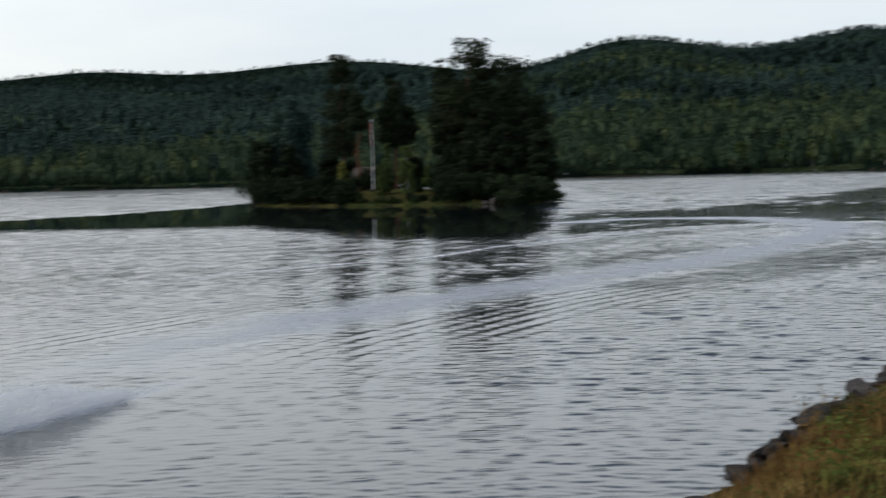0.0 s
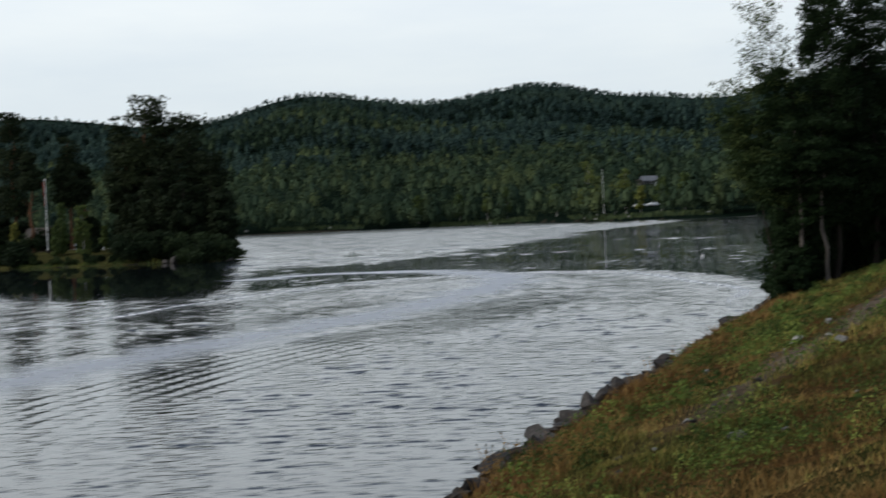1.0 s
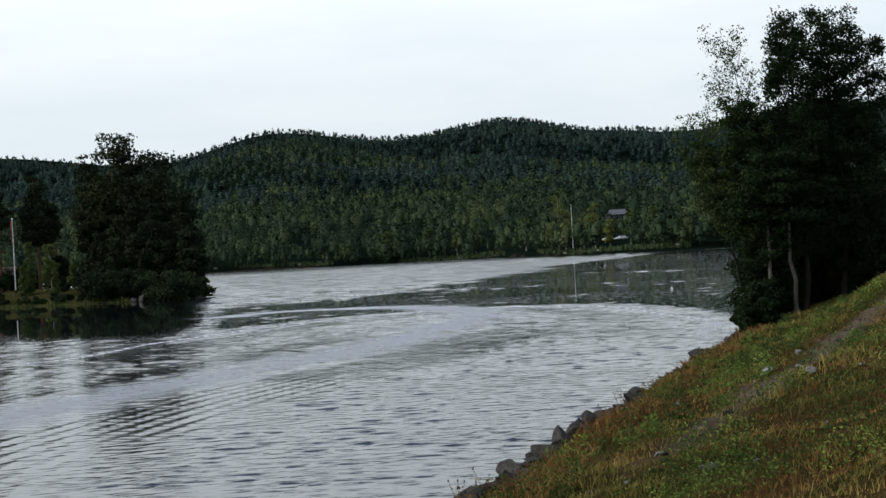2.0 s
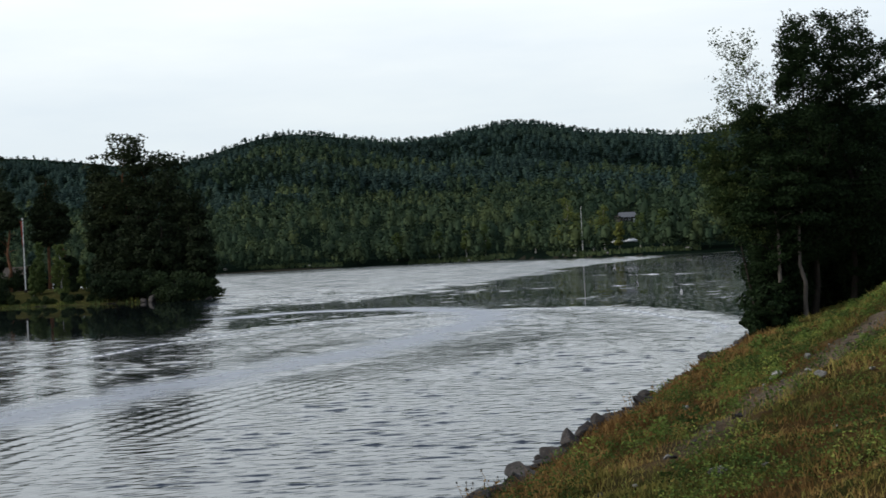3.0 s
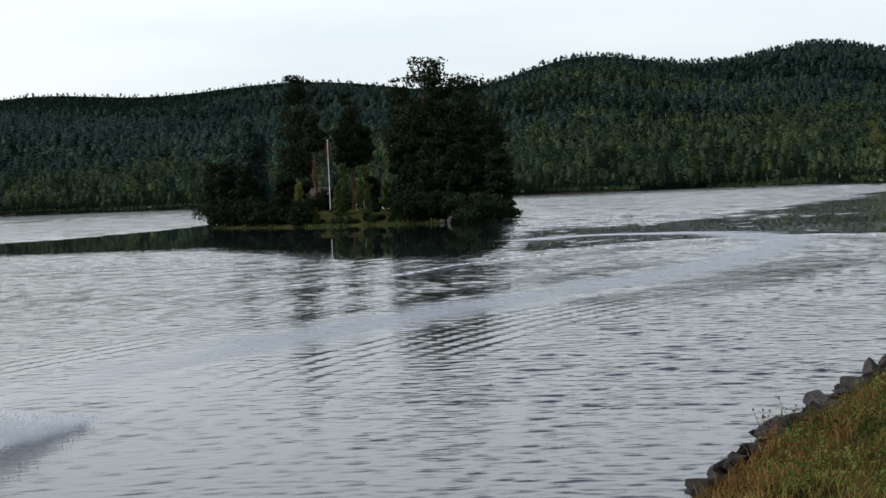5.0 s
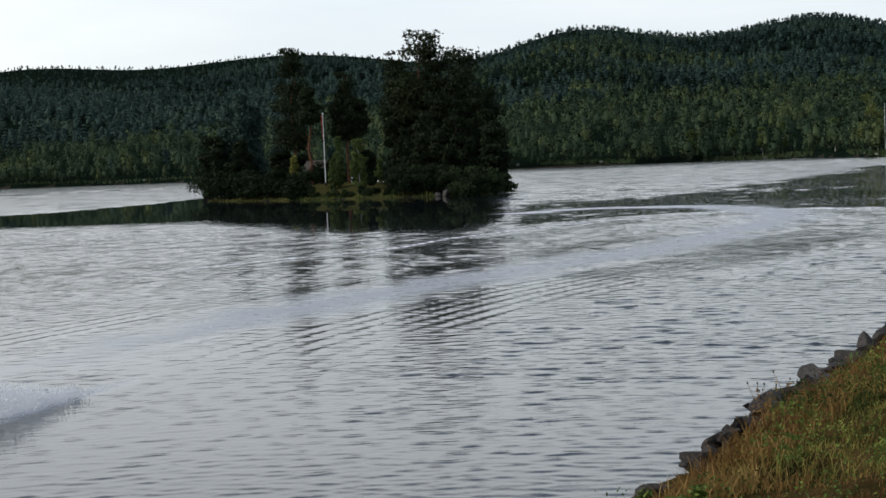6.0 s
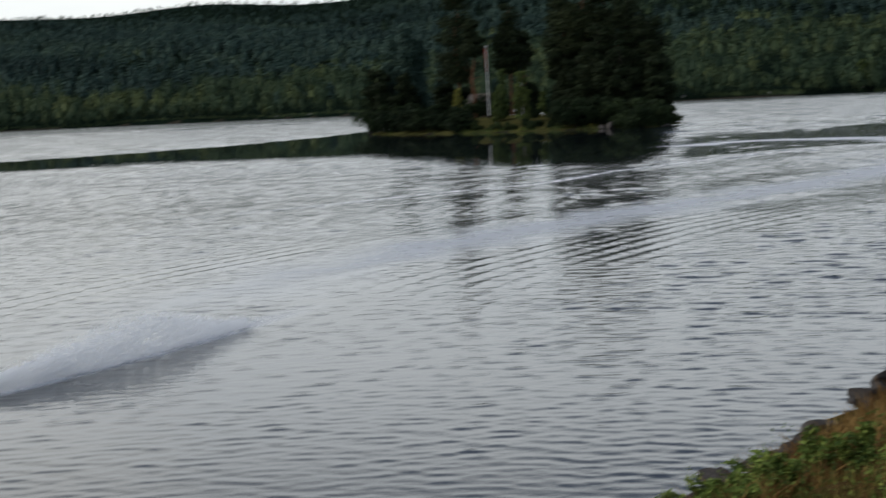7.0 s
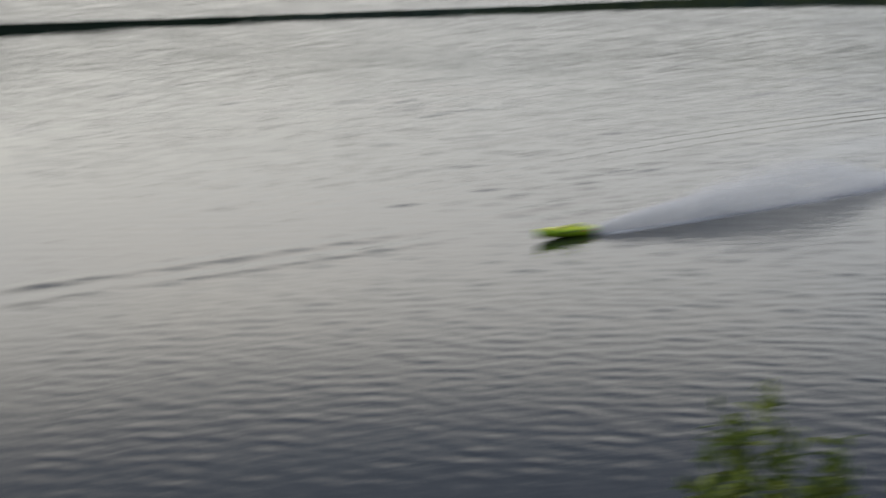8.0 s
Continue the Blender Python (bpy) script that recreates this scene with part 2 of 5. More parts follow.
M_WATER = water_material()
M_BANK = bank_material()
# near black, with the trees' shade on the ground put into the colour
M_FOREST_SHADED = floor_material("shaded_forest_floor", (0.004, 0.008, 0.006), (0.009, 0.016, 0.010), 0.05)
M_BED = floor_material("lake_bed_mud", (0.02, 0.018, 0.014), (0.045, 0.04, 0.03), 0.3)
M_ISLE = floor_material("island_turf", (0.024, 0.027, 0.010), (0.080, 0.074, 0.027), 0.5)
M_ROCK = stone_material("shore_rock", (0.018, 0.016, 0.015), (0.062, 0.054, 0.049))
M_PALE = stone_material("pale_stone", (0.18, 0.17, 0.16), (0.34, 0.33, 0.31))
# the blue of distance haze is put into the needle colour
M_LEAF_CONIFER_HAZE = leaf_material("hazy_conifer_needles", (0.024, 0.047, 0.041), (0.044, 0.080, 0.066), (0.064, 0.102, 0.070), 0.10)
M_LEAF_WOOD = leaf_material("birch_wood_leaves", (0.025, 0.047, 0.027), (0.048, 0.078, 0.041), (0.098, 0.126, 0.050), 0.10)
M_LEAF_PINE = leaf_material("pine_needles", (0.010, 0.018, 0.009), (0.025, 0.036, 0.015), (0.056, 0.068, 0.026), 0.2)
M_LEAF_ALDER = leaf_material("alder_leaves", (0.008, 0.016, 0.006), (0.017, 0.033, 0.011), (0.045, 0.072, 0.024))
M_LEAF_BUSH = leaf_material("bush_leaves", (0.010, 0.019, 0.009), (0.026, 0.042, 0.017), (0.062, 0.085, 0.030), 0.18)
M_LEAF_BIRCH = leaf_material("birch_leaves", (0.04, 0.06, 0.02), (0.075, 0.10, 0.03), (0.14, 0.15, 0.04))
# yellow-green birch leaves, brightened in colour for the light missing under the pines
M_LEAF_YOUNG_LIT = leaf_material("lit_young_birch_leaves", (0.060, 0.092, 0.032), (0.10, 0.135, 0.040), (0.22, 0.21, 0.050))
M_GRASS = leaf_material("green_grass", (0.052, 0.062, 0.015), (0.160, 0.148, 0.036), (0.34, 0.275, 0.078))
M_DRY = leaf_material("dry_grass", (0.130, 0.068, 0.024), (0.27, 0.160, 0.052), (0.36, 0.255, 0.095))
M_WEED = leaf_material("weed_leaves", (0.038, 0.066, 0.016), (0.120, 0.175, 0.038), (0.28, 0.315, 0.070))
M_BARK = bark_material("grey_bark", (0.016, 0.013, 0.010), (0.048, 0.040, 0.031))
M_PALEBARK = bark_material("pale_alder_bark", (0.07, 0.06, 0.05), (0.19, 0.165, 0.14))
M_PINEBARK = bark_material("red_pine_bark", (0.07, 0.035, 0.02), (0.20, 0.095, 0.05))
M_WHITEBARK = bark_material("white_birch_bark", (0.16, 0.15, 0.14), (0.62, 0.60, 0.56))
M_WHITE = plain("white_paint", (0.75, 0.75, 0.74), 0.45)
M_RED = plain("red_cloth", (0.42, 0.07, 0.045), 0.8)
M_LIME = plain("lime_yellow_gelcoat", (0.74, 0.86, 0.03), 0.18, 0.6, 0.06)
M_LIMEDARK = plain("green_stripe_paint", (0.40, 0.66, 0.04), 0.2, 0.6, 0.06)
M_YELLOW = plain("yellow_bow_paint", (0.85, 0.75, 0.06), 0.2, 0.6, 0.06)
M_BLACK = plain("black_plastic", (0.015, 0.015, 0.016), 0.35, 0.5)
M_METAL = plain("brushed_metal", (0.55, 0.55, 0.56), 0.35, 0.5, 0.1, metal=1.0)
M_DECALRED = plain("red_decal", (0.6, 0.05, 0.03), 0.3, 0.5, 0.1)
M_WALLDARK = plain("dark_stained_cladding", (0.10, 0.075, 0.06), 0.8, 0.2)
M_WALLGREY = plain("grey_cladding", (0.06, 0.055, 0.05), 0.8, 0.2)
M_ROOF = plain("grey_roof_sheet", (0.17, 0.175, 0.19), 0.7, 0.2)
M_ROOFBROWN = plain("weathered_brown_roof", (0.10, 0.085, 0.075), 0.8, 0.25)
M_CARWHITE = plain("white_car_paint", (0.8, 0.8, 0.8), 0.2, 0.5, 0.04)
M_TYRE = plain("tyre_rubber", (0.02, 0.02, 0.02), 0.8, 0.2)


def glass_dark():
    m = Mat("window_glass", 0.06, 0.6)
    m.color(m.ramp(m.noise(2.0), [(0.3, (0.015, 0.018, 0.02)), (0.7, (0.03, 0.034, 0.038))]))
    return m.m


M_GLASS = glass_dark()



def spray_material():
    m = Mat("water_spray", 0.9, 0.0)
    m.color(m.ramp(m.geo.outputs["Random Per Island"], [(0.0, (0.95, 0.96, 0.97)), (1.0, (0.98, 0.985, 0.99))]))
    tr = m.t.nodes.new("ShaderNodeBsdfTranslucent")
    tr.inputs["Color"].default_value = (0.95, 0.96, 0.97, 1)
    mx = m.t.nodes.new("ShaderNodeMixShader")
    mx.inputs["Fac"].default_value = 0.65
    m.link(m.b.outputs["BSDF"], mx.inputs[1])
    m.link(tr.outputs["BSDF"], mx.inputs[2])
    m.link(mx.outputs["Shader"], m.t.nodes["Material Output"].inputs["Surface"])
    return m.m


M_SPRAY = spray_material()

# ---- mesh helpers ----
def mesh_np(name, verts, faces, mats, smooth=False, slots=None, **attrs):
    """A mesh from arrays: faces is one (n, 3) or (n, 4) array; attrs are floats for each vertex."""
    me = bpy.data.meshes.new(name)
    verts, faces = np.asarray(verts, np.float32), np.asarray(faces, np.int32)
    n, k = faces.shape
    me.vertices.add(len(verts))
    me.vertices.foreach_set("co", verts.ravel())
    me.loops.add(n * k)
    me.loops.foreach_set("vertex_index", faces.ravel())
    me.polygons.add(n)
    me.polygons.foreach_set("loop_start", np.arange(0, n * k, k, dtype=np.int32))
    me.polygons.foreach_set("use_smooth", np.full(n, smooth))
    for mat in mats if isinstance(mats, (list, tuple)) else [mats]:
        me.materials.append(mat)
    if slots is not None:
        me.polygons.foreach_set("material_index", np.asarray(slots, np.int32))
    for key, values in attrs.items():
        a = me.attributes.new(key, "FLOAT", "POINT")
        a.data.foreach_set("value", np.asarray(values, np.float32))
    me.update(calc_edges=True)
    return me


def soft_normals(me, normals):
    """Shade leaf clumps by the roundness of their crown."""
    n = np.asarray(normals, float)
    n /= np.linalg.norm(n, axis=1)[:, None] + 1e-9
    me.normals_split_custom_set_from_vertices(n)


def under(ob, parent):
    ob.parent = parent
    return ob


def part(name, bm, material, parent, label="", smooth=True):
    me = bpy.data.meshes.new(name)
    bm.to_mesh(me)
    bm.free()
    me.materials.append(material)
    me.polygons.foreach_set("use_smooth", [smooth] * len(me.polygons))
    ob = new(name, me)
    ob.parent = parent
    return tagged(ob, label)


def box(bm, cx, cy, cz, sx_, sy_, sz_, bevel=0.0, turn=0.0):
    r = bmesh.ops.create_cube(bm, size=1.0, matrix=pose(cx, cy, cz, 0, 0, turn) @ Matrix.Diagonal((sx_, sy_, sz_, 1)))
    if bevel:
        es = list({e for v in r["verts"] for e in v.link_edges})
        bmesh.ops.bevel(bm, geom=es, offset=bevel, segments=2, affect="EDGES")
    return bm


def tube_np(points, radii, sides=7):
    """A tapered tube along points: vertices and quads."""
    pts = np.asarray(points, float)
    vs, fs = [], []
    for i, (p, r) in enumerate(zip(pts, radii)):
        a = pts[min(i + 1, len(pts) - 1)] - pts[max(i - 1, 0)]
        a = a / (np.linalg.norm(a) + 1e-9)
        ref = np.array([1.0, 0, 0]) if abs(a[0]) < 0.8 else np.array([0, 1.0, 0])
        u = np.cross(a, ref)
        u /= np.linalg.norm(u)
        w = np.cross(a, u)
        ang = np.arange(sides) * 2 * np.pi / sides
        vs.append(p + r * (np.cos(ang)[:, None] * u + np.sin(ang)[:, None] * w))
        if i:
            b0, b1 = (i - 1) * sides, i * sides
            for k in range(sides):
                k2 = (k + 1) % sides
                fs.append((b0 + k, b0 + k2, b1 + k2, b1 + k))
    return np.concatenate(vs), np.array(fs)


def joined(pieces):
    vs, fs, o = [], [], 0
    for v, f in pieces:
        vs.append(v)
        fs.append(np.asarray(f) + o)
        o += len(v)
    return np.concatenate(vs), np.concatenate(fs)


def leaves_np(centres, normals, size, g, aspect=0.6, jitter=0.55):
    """One rhombic leaf or leaf clump a centre, folded a little along its middle."""
    n = len(centres)
    nn = normals + g.normal(0, jitter, (n, 3))
    nn /= np.linalg.norm(nn, axis=1)[:, None] + 1e-9
    t = np.cross(nn, g.normal(0, 1, (n, 3)))
    t /= np.linalg.norm(t, axis=1)[:, None] + 1e-9
    b = np.cross(nn, t)
    s = (size * g.uniform(0.6, 1.35, n))[:, None]
    v = np.stack([centres - t * s, centres - b * s * aspect + nn * s * 0.15, centres + t * s, centres + b * s * aspect + nn * s * 0.15], 1)
    return v.reshape(-1, 3), np.arange(n * 4).reshape(-1, 4)


def lobes_np(lobes, count, g, shell=0.55):
    """Points in ellipsoidal lobes (x, y, z, rx, ry, rz), thick towards the skin, with outward normals."""
    lobes = np.asarray(lobes, float)
    w = (lobes[:, 3] * lobes[:, 4] * lobes[:, 5]) ** 0.67
    pick = g.choice(len(lobes), count, p=w / w.sum())
    d = g.normal(0, 1, (count, 3))
    d /= np.linalg.norm(d, axis=1)[:, None]
    rad = shell + (1 - shell) * g.random(count) ** 0.6
    rad *= g.uniform(0.82, 1.22, count)
    L = lobes[pick]
    return L[:, :3] + d * L[:, 3:] * rad[:, None], d


def polar(az, d, z=0.0):
    """A place by its bearing (degrees to the left of ahead) and distance from the camera's stand."""
    return (-math.sin(radians(az)) * d, math.cos(radians(az)) * d, z)


# ---- lie of the land ----
ISLE = (-20.0, 172.0)
SHORE_TILT = 0.445


def wob(x, y, k, seed):
    return np.sin(x * k + seed) * np.cos(y * k * 1.3 + seed * 2.1) + 0.5 * np.sin(x * k * 2.3 + y * k * 1.9 + seed * 3.7)


def shore_x(y):
    """Where the near waterline lies, with a shallow bay close to the camera's stand."""
    return SHORE_TILT * (y - 12.4) + 0.30 * np.clip((19.0 - y) / 4.0, 0, 1) * np.clip((y - 6.0) / 5.0, 0, 1)


def inland(x, y):
    """Metres from the near bank's waterline, positive on land."""
    return (x - shore_x(y)) / 1.0946 + 0.16 * wob(x, y, 0.5, 1.0) + 0.05 * wob(x, y, 1.7, 2.0)


def bank_height(s):
    z = np.where(s < 0, 0.4 * s, np.where(s < 0.6, 0.42 * s, 0.252 + 0.265 * (s - 0.6)))
    return np.where(s > 5.0, 1.418 + 0.05 * (np.minimum(s, 45) - 5.0), np.maximum(z, -2.5))


def far_shore(az):
    return 450 + 200 / (1 + np.exp(-(az + 11) / 1.2)) + 230 / (1 + np.exp(-(az - 15) / 3.0))


RIDGE = 2000.0
MOUNDS = ((-22, 7, 1.32), (-10, 3.2, 1.36), (-1.5, 3, 1.28), (-5, 2.5, 0.72), (8, 5, 0.70), (17.5, 3, 0.42), (25, 5, 0.38), (13, 9, 0.36), (-16.5, 2.5, 0.32), (-5, 2, -0.12), (-17, 2, -0.38), (-14.1, 1.4, 0.17), (-7.5, 1.5, 0.08))


def ridge_rise(az):
    """Degrees by which the bare ridge stands above the lake, on a bearing."""
    el = 3.46 + sum(a * np.exp(-(((az - c) / w) ** 2)) for c, w, a in MOUNDS)
    return el - 0.22


def land(x, y):
    """Height of the ground anywhere: near bank, island, far shore and hills."""
    r = np.hypot(x, y)
    az = np.degrees(np.arctan2(-x, y))
    s = inland(x, y)
    bank = bank_height(s) + 0.34 * np.clip(s - 3.2, 0, 1.8) * np.clip((y - 24) / 16, 0, 1) + 0.045 * wob(x, y, 2.1, 4.0) + 0.05 * wob(x, y, 0.7, 5.0) + 0.02 * wob(x, y, 5.3, 1.0)
    c, s = math.cos(radians(-46)), math.sin(radians(-46))
    u = (x - ISLE[0]) * c + (y - ISLE[1]) * s
    v = -(x - ISLE[0]) * s + (y - ISLE[1]) * c
    e2 = (u / 24.5) ** 2 + (v / 11.0) ** 2 + 0.08 * wob(x, y, 0.35, 3.0)
    isle = np.where(e2 < 1, 1.5 * (1 - e2), np.maximum(1.2 * (1 - e2), -2.5))
    r0 = far_shore(az) + 5 * wob(x, y, 0.03, 6.0)
    q = np.clip((r - r0) / (RIDGE - r0), 0, 1)
    rise = ridge_rise(az) * (0.12 * np.sqrt(q) + 0.88 * q) * (1 + 0.55 * q * (1 - q) * wob(x, y, 0.0045, 7.0) + 0.16 * q * (1 - q) * wob(x, y, 0.013, 2.0))
    hill = np.where(r > r0, np.minimum(0.9, (r - r0) * 0.12) + np.minimum(r, RIDGE) * np.tan(np.radians(rise)), np.maximum((r - r0) * 0.1, -2.5))
    hill = np.where(r > RIDGE, hill * (1 - np.clip((r - RIDGE) / 2500, 0, 0.6)), hill)
    return np.maximum(np.maximum(bank, hill), isle)


def ground_sheet():
    azs = np.concatenate([np.arange(-30, 56, 0.3), np.arange(56, 330, 3.0)])
    rs = np.concatenate([np.concatenate([[0.02], np.arange(0.6, 12, 0.3)]), 12 * 1.027 ** np.arange(0, 240)])
    rs = rs[rs < 4200]
    A, R = np.meshgrid(np.radians(azs), rs)
    X, Y = 0.07 - np.sin(A) * R, np.cos(A) * R - 0.41
    Z = land(X, Y)
    V = np.stack([X, Y, Z], -1).reshape(-1, 3)
    na, nr = len(azs), len(rs)
    i, j = np.meshgrid(np.arange(nr - 1), np.arange(na), indexing="ij")
    j2 = (j + 1) % na
    F = np.stack([i * na + j, (i + 1) * na + j, (i + 1) * na + j2, i * na + j2], -1).reshape(-1, 4)
    fx, fy = V[F].mean(1)[:, 0], V[F].mean(1)[:, 1]
    fz, fr, fs = V[F].mean(1)[:, 2], np.hypot(fx, fy), inland(fx, fy)
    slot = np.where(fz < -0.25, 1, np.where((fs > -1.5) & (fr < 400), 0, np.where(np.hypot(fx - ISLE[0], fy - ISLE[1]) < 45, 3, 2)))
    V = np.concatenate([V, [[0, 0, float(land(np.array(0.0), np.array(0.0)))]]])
    me = mesh_np("ground", V, F, [M_BANK, M_BED, M_FOREST_SHADED, M_ISLE], True, slot)
    return tagged(new("ground", me), "grassy lake bank, wooded far shore and low forested hills", "ground", kind="structure")


def spline(pts, step):
    """A smooth line through points, at even steps."""
    p = np.asarray(pts, float)
    out = []
    for i in range(len(p) - 1):
        a, b, c, d = p[max(i - 1, 0)], p[i], p[i + 1], p[min(i + 2, len(p) - 1)]
        n = max(2, int(np.linalg.norm(c - b) / step))
        for t in np.arange(n) / n:
            out.append(0.5 * (2 * b + (c - a) * t + (2 * a - 5 * b + 4 * c - d) * t * t + (3 * b - a - 3 * c + d) * t**3))
    out.append(p[-1])
    return np.array(out)


def off_line(x, y, pts, step=2.0):
    """Signed distance of points from a line, and how far along it they lie, 0 to 1."""
    c = spline(pts, step)
    best, sign, along = np.full(x.shape, 1e9), np.zeros(x.shape), np.zeros(x.shape)
    n = len(c) - 1
    for i in range(n):
        a, d = c[i], c[i + 1] - c[i]
        L = d @ d
        t = np.clip(((x - a[0]) * d[0] + (y - a[1]) * d[1]) / L, 0, 1)
        ex, ey = x - a[0] - t * d[0], y - a[1] - t * d[1]
        e = np.hypot(ex, ey)
        m = e < best
        best = np.where(m, e, best)
        sign = np.where(m, np.sign(d[0] * ey - d[1] * ex), sign)
        along = np.where(m, (i + t) / n, along)
    return best * sign, along


# the boat's lap: out, round and back, and the trace of the lap before
LAP_OUT = [(-12.6, 7.0), (-11.4, 10.6), (-10.1, 14.2), (-9.2, 18.5), (-8.4, 23.5), (-7.6, 27.5), (-6.2, 31.5), (-3.7, 37.8), (-1.0, 42.8), (2.3, 48.6), (5.8, 56.5), (9.2, 66.0), (11.4, 74.5), (11.7, 82.5), (9.6, 90.5), (6.2, 94.8), (2.4, 95.5), (-0.6, 92.0)]
LAP_BACK = [(-0.6, 92.0), (-1.6, 82.0), (-1.2, 68.0), (-2.6, 50.0), (-4.0, 37.3), (-5.3, 28.0), (-6.4, 22.0), (-7.2, 18.8), (-8.2, 15.9)]
LAP_OLD = [(-17.5, 41.5), (-14.5, 46.0), (-10.6, 51.2), (-7.2, 55.6), (-3.9, 62.4), (-0.4, 70.2), (3.7, 77.4), (8.4, 80.8), (13.0, 81.7), (16.7, 77.6), (17.8, 70.3), (17.4, 61.0), (15.8, 52.0), (13.4, 43.5)]


def calm_water(x, y):
    """0 on open water to 1 where the lake lies glassy: in the island's lee and along a lane off the open shore."""
    r = np.hypot(x, y)
    az = np.degrees(np.arctan2(-x, y))
    ragged = 5.0 * wob(x, y, 0.05, 2.0) + 3.0 * wob(x, y * 2.5, 0.16, 5.0)
    start = np.interp(az, [1, 3, 7, 9, 12, 20, 27, 33, 41, 49], [68, 56, 60, 72, 92, 102, 99, 90, 83, 76]) + 0.45 * ragged
    stop = np.interp(az, [11, 12, 14, 16, 20, 25, 30, 37, 43, 49], [190, 205, 180, 163, 147, 138, 124, 116, 110, 107])
    lee = np.clip((az - 0.9 - 0.03 * ragged) / 0.8, 0, 1) * np.clip((r - start) / np.interp(az, [2, 8, 13], [26, 24, 12]), 0, 1) * np.clip((stop - r) / (2.0 + 0.04 * np.clip(az - 11, 0, 30)), 0, 1)
    lee = np.maximum(lee, 0.0) * (az < 60)
    # outside the old lap's curve the breeze leaves the water dark
    beyond, _ = off_line(x, y, LAP_OLD, 5.0)
    limit = np.interp(-az, [-1, 1, 4, 8, 12, 13.9, 16], [128, 140, 141, 180, 270, 335, 440])
    ruffle = np.clip((beyond - 0.4) / 2.0, 0, 1) * np.clip((limit - r) / (0.22 * limit), 0, 1) * np.clip((1.8 - az) / 1.2, 0, 1) * (np.abs(az) < 60)
    ruffle = ruffle * (0.72 + 0.07 * np.clip((-az - 8.0) / 4.0, 0, 1) + 0.06 * wob(x, y, 0.11, 3.0))
    wooded = np.clip((x - 34) / 14.0, 0, 1) * np.clip((r - 110) / 40.0, 0, 1) * np.clip((limit - r) / (0.05 * limit), 0, 1)
    return np.maximum(lee, np.maximum(ruffle, 0.8 * wooded))


def water_sheet():
    g = np.random.default_rng(41)
    rs = np.concatenate([[0.4, 2.0, 3.2], np.arange(4, 9, 0.16), np.arange(9, 26, 0.043), np.arange(26, 48, 0.062), np.arange(48, 60, 0.08)])
    step, far = 0.10, [60.0]
    while far[-1] < 480:
        far.append(far[-1] + step)
        step = min(0.8, step * 1.005)
    rs = np.concatenate([rs, far, 480 * 1.06 ** np.arange(1, 17)])
    azs = np.concatenate([np.arange(-20, 50.9, 0.31), np.arange(51, 340, 5.0)])
    A, R = np.meshgrid(np.radians(azs), rs)
    X, Y = -np.sin(A) * R, np.cos(A) * R
    gap = np.gradient(rs)[:, None] * np.ones_like(A)
    gap = np.maximum(gap, R * np.radians(0.31) * 0.36)
    # wind waves: many short crested trains round one heading
    Z = np.zeros_like(X)
    n = 46
    for i in range(n):
        lam = 0.13 * (0.54 / 0.13) ** (i / (n - 1)) * g.uniform(0.9, 1.1)
        t = radians(264 + g.normal(0, 34 if lam < 0.45 else 26))
        k = 2 * math.pi / lam
        steep = 0.0235 if lam < 0.27 else 0.0150
        wave = np.sin(k * (X * math.cos(t) + Y * math.sin(t)) + g.uniform(0, 6.28))
        if lam > 0.3:
            wave = wave * (0.35 + 0.65 * np.clip((R - 10) / 14.0, 0, 1))
        Z += steep / k * wave * np.clip(lam / gap / 2.5 - 0.6, 0, 1)
    for i in range(30):
        lam = 0.24 * (0.66 / 0.24) ** (i / 29) * g.uniform(0.9, 1.1)
        t = radians(264 + g.normal(0, 33))
        k = 2 * math.pi / lam
        wave = np.sin(k * (X * math.cos(t) + Y * math.sin(t)) + g.uniform(0, 6.28))
        Z += 0.0185 / k * wave * np.clip(lam / gap / 2.5 - 0.6, 0, 1) * np.clip((R - 15) / 14.0, 0, 1)
    Z0 = Z
    # further off, the longer trains that the eye can still follow
    Z = np.zeros_like(X)
    for i in range(26):
        lam = 0.6 * (4.2 / 0.6) ** (i / 25) * g.uniform(0.9, 1.1)
        t = radians(266 + g.normal(0, 17))
        k = 2 * math.pi / lam
        wave = np.sin(k * (X * math.cos(t) + Y * math.sin(t)) + g.uniform(0, 6.28))
        fit = np.clip(lam / gap / 2.5 - 0.6, 0, 1) * np.clip((9.0 - lam / gap) / 4.0, 0, 1)
        Z += 0.046 / k * wave * fit * np.clip((R - 30) / 40.0, 0, 1)
    Z1, Z = Z, Z0
    dev = max(float(Z[(R > 12) & (R < 40)].std()), 1e-4)
    Z = dev * (np.exp(np.clip(0.45 * Z / dev, -3, 1.4)) - 1.11) * 1.75
    Z *= 0.46 + 0.54 * np.clip((R - 10.0) / 15.0, 0, 1)
    gust = np.clip(0.92 + 0.16 * wob(X, Y * 1.8, 0.10, 1.0) + 0.10 * wob(X, Y * 2.0, 0.33, 3.0), 0.6, 1.3) * (1 - 0.22 * np.clip((np.degrees(A) - 2) / 9.0, 0, 1))
    calm = calm_water(X, Y)
    deg = np.degrees(A)
    edge = np.clip((deg + 20) / 1.0, 0, 1) * np.clip((50 - deg) / 2.0, 0, 1) * np.clip((480 - R) / 30.0, 0, 1) * np.clip((R - 3) / 2.0, 0, 1)
    # wakes smooth the water, carry foam, and send out trains of low waves
    near = (R < 112) & (deg > -20) & (deg < 51)
    xs, ys = X[near], Y[near]
    d_out, u_out = off_line(xs, ys, LAP_OUT)
    d_back, u_back = off_line(xs, ys, LAP_BACK)
    d_old, u_old = off_line(xs, ys, LAP_OLD)
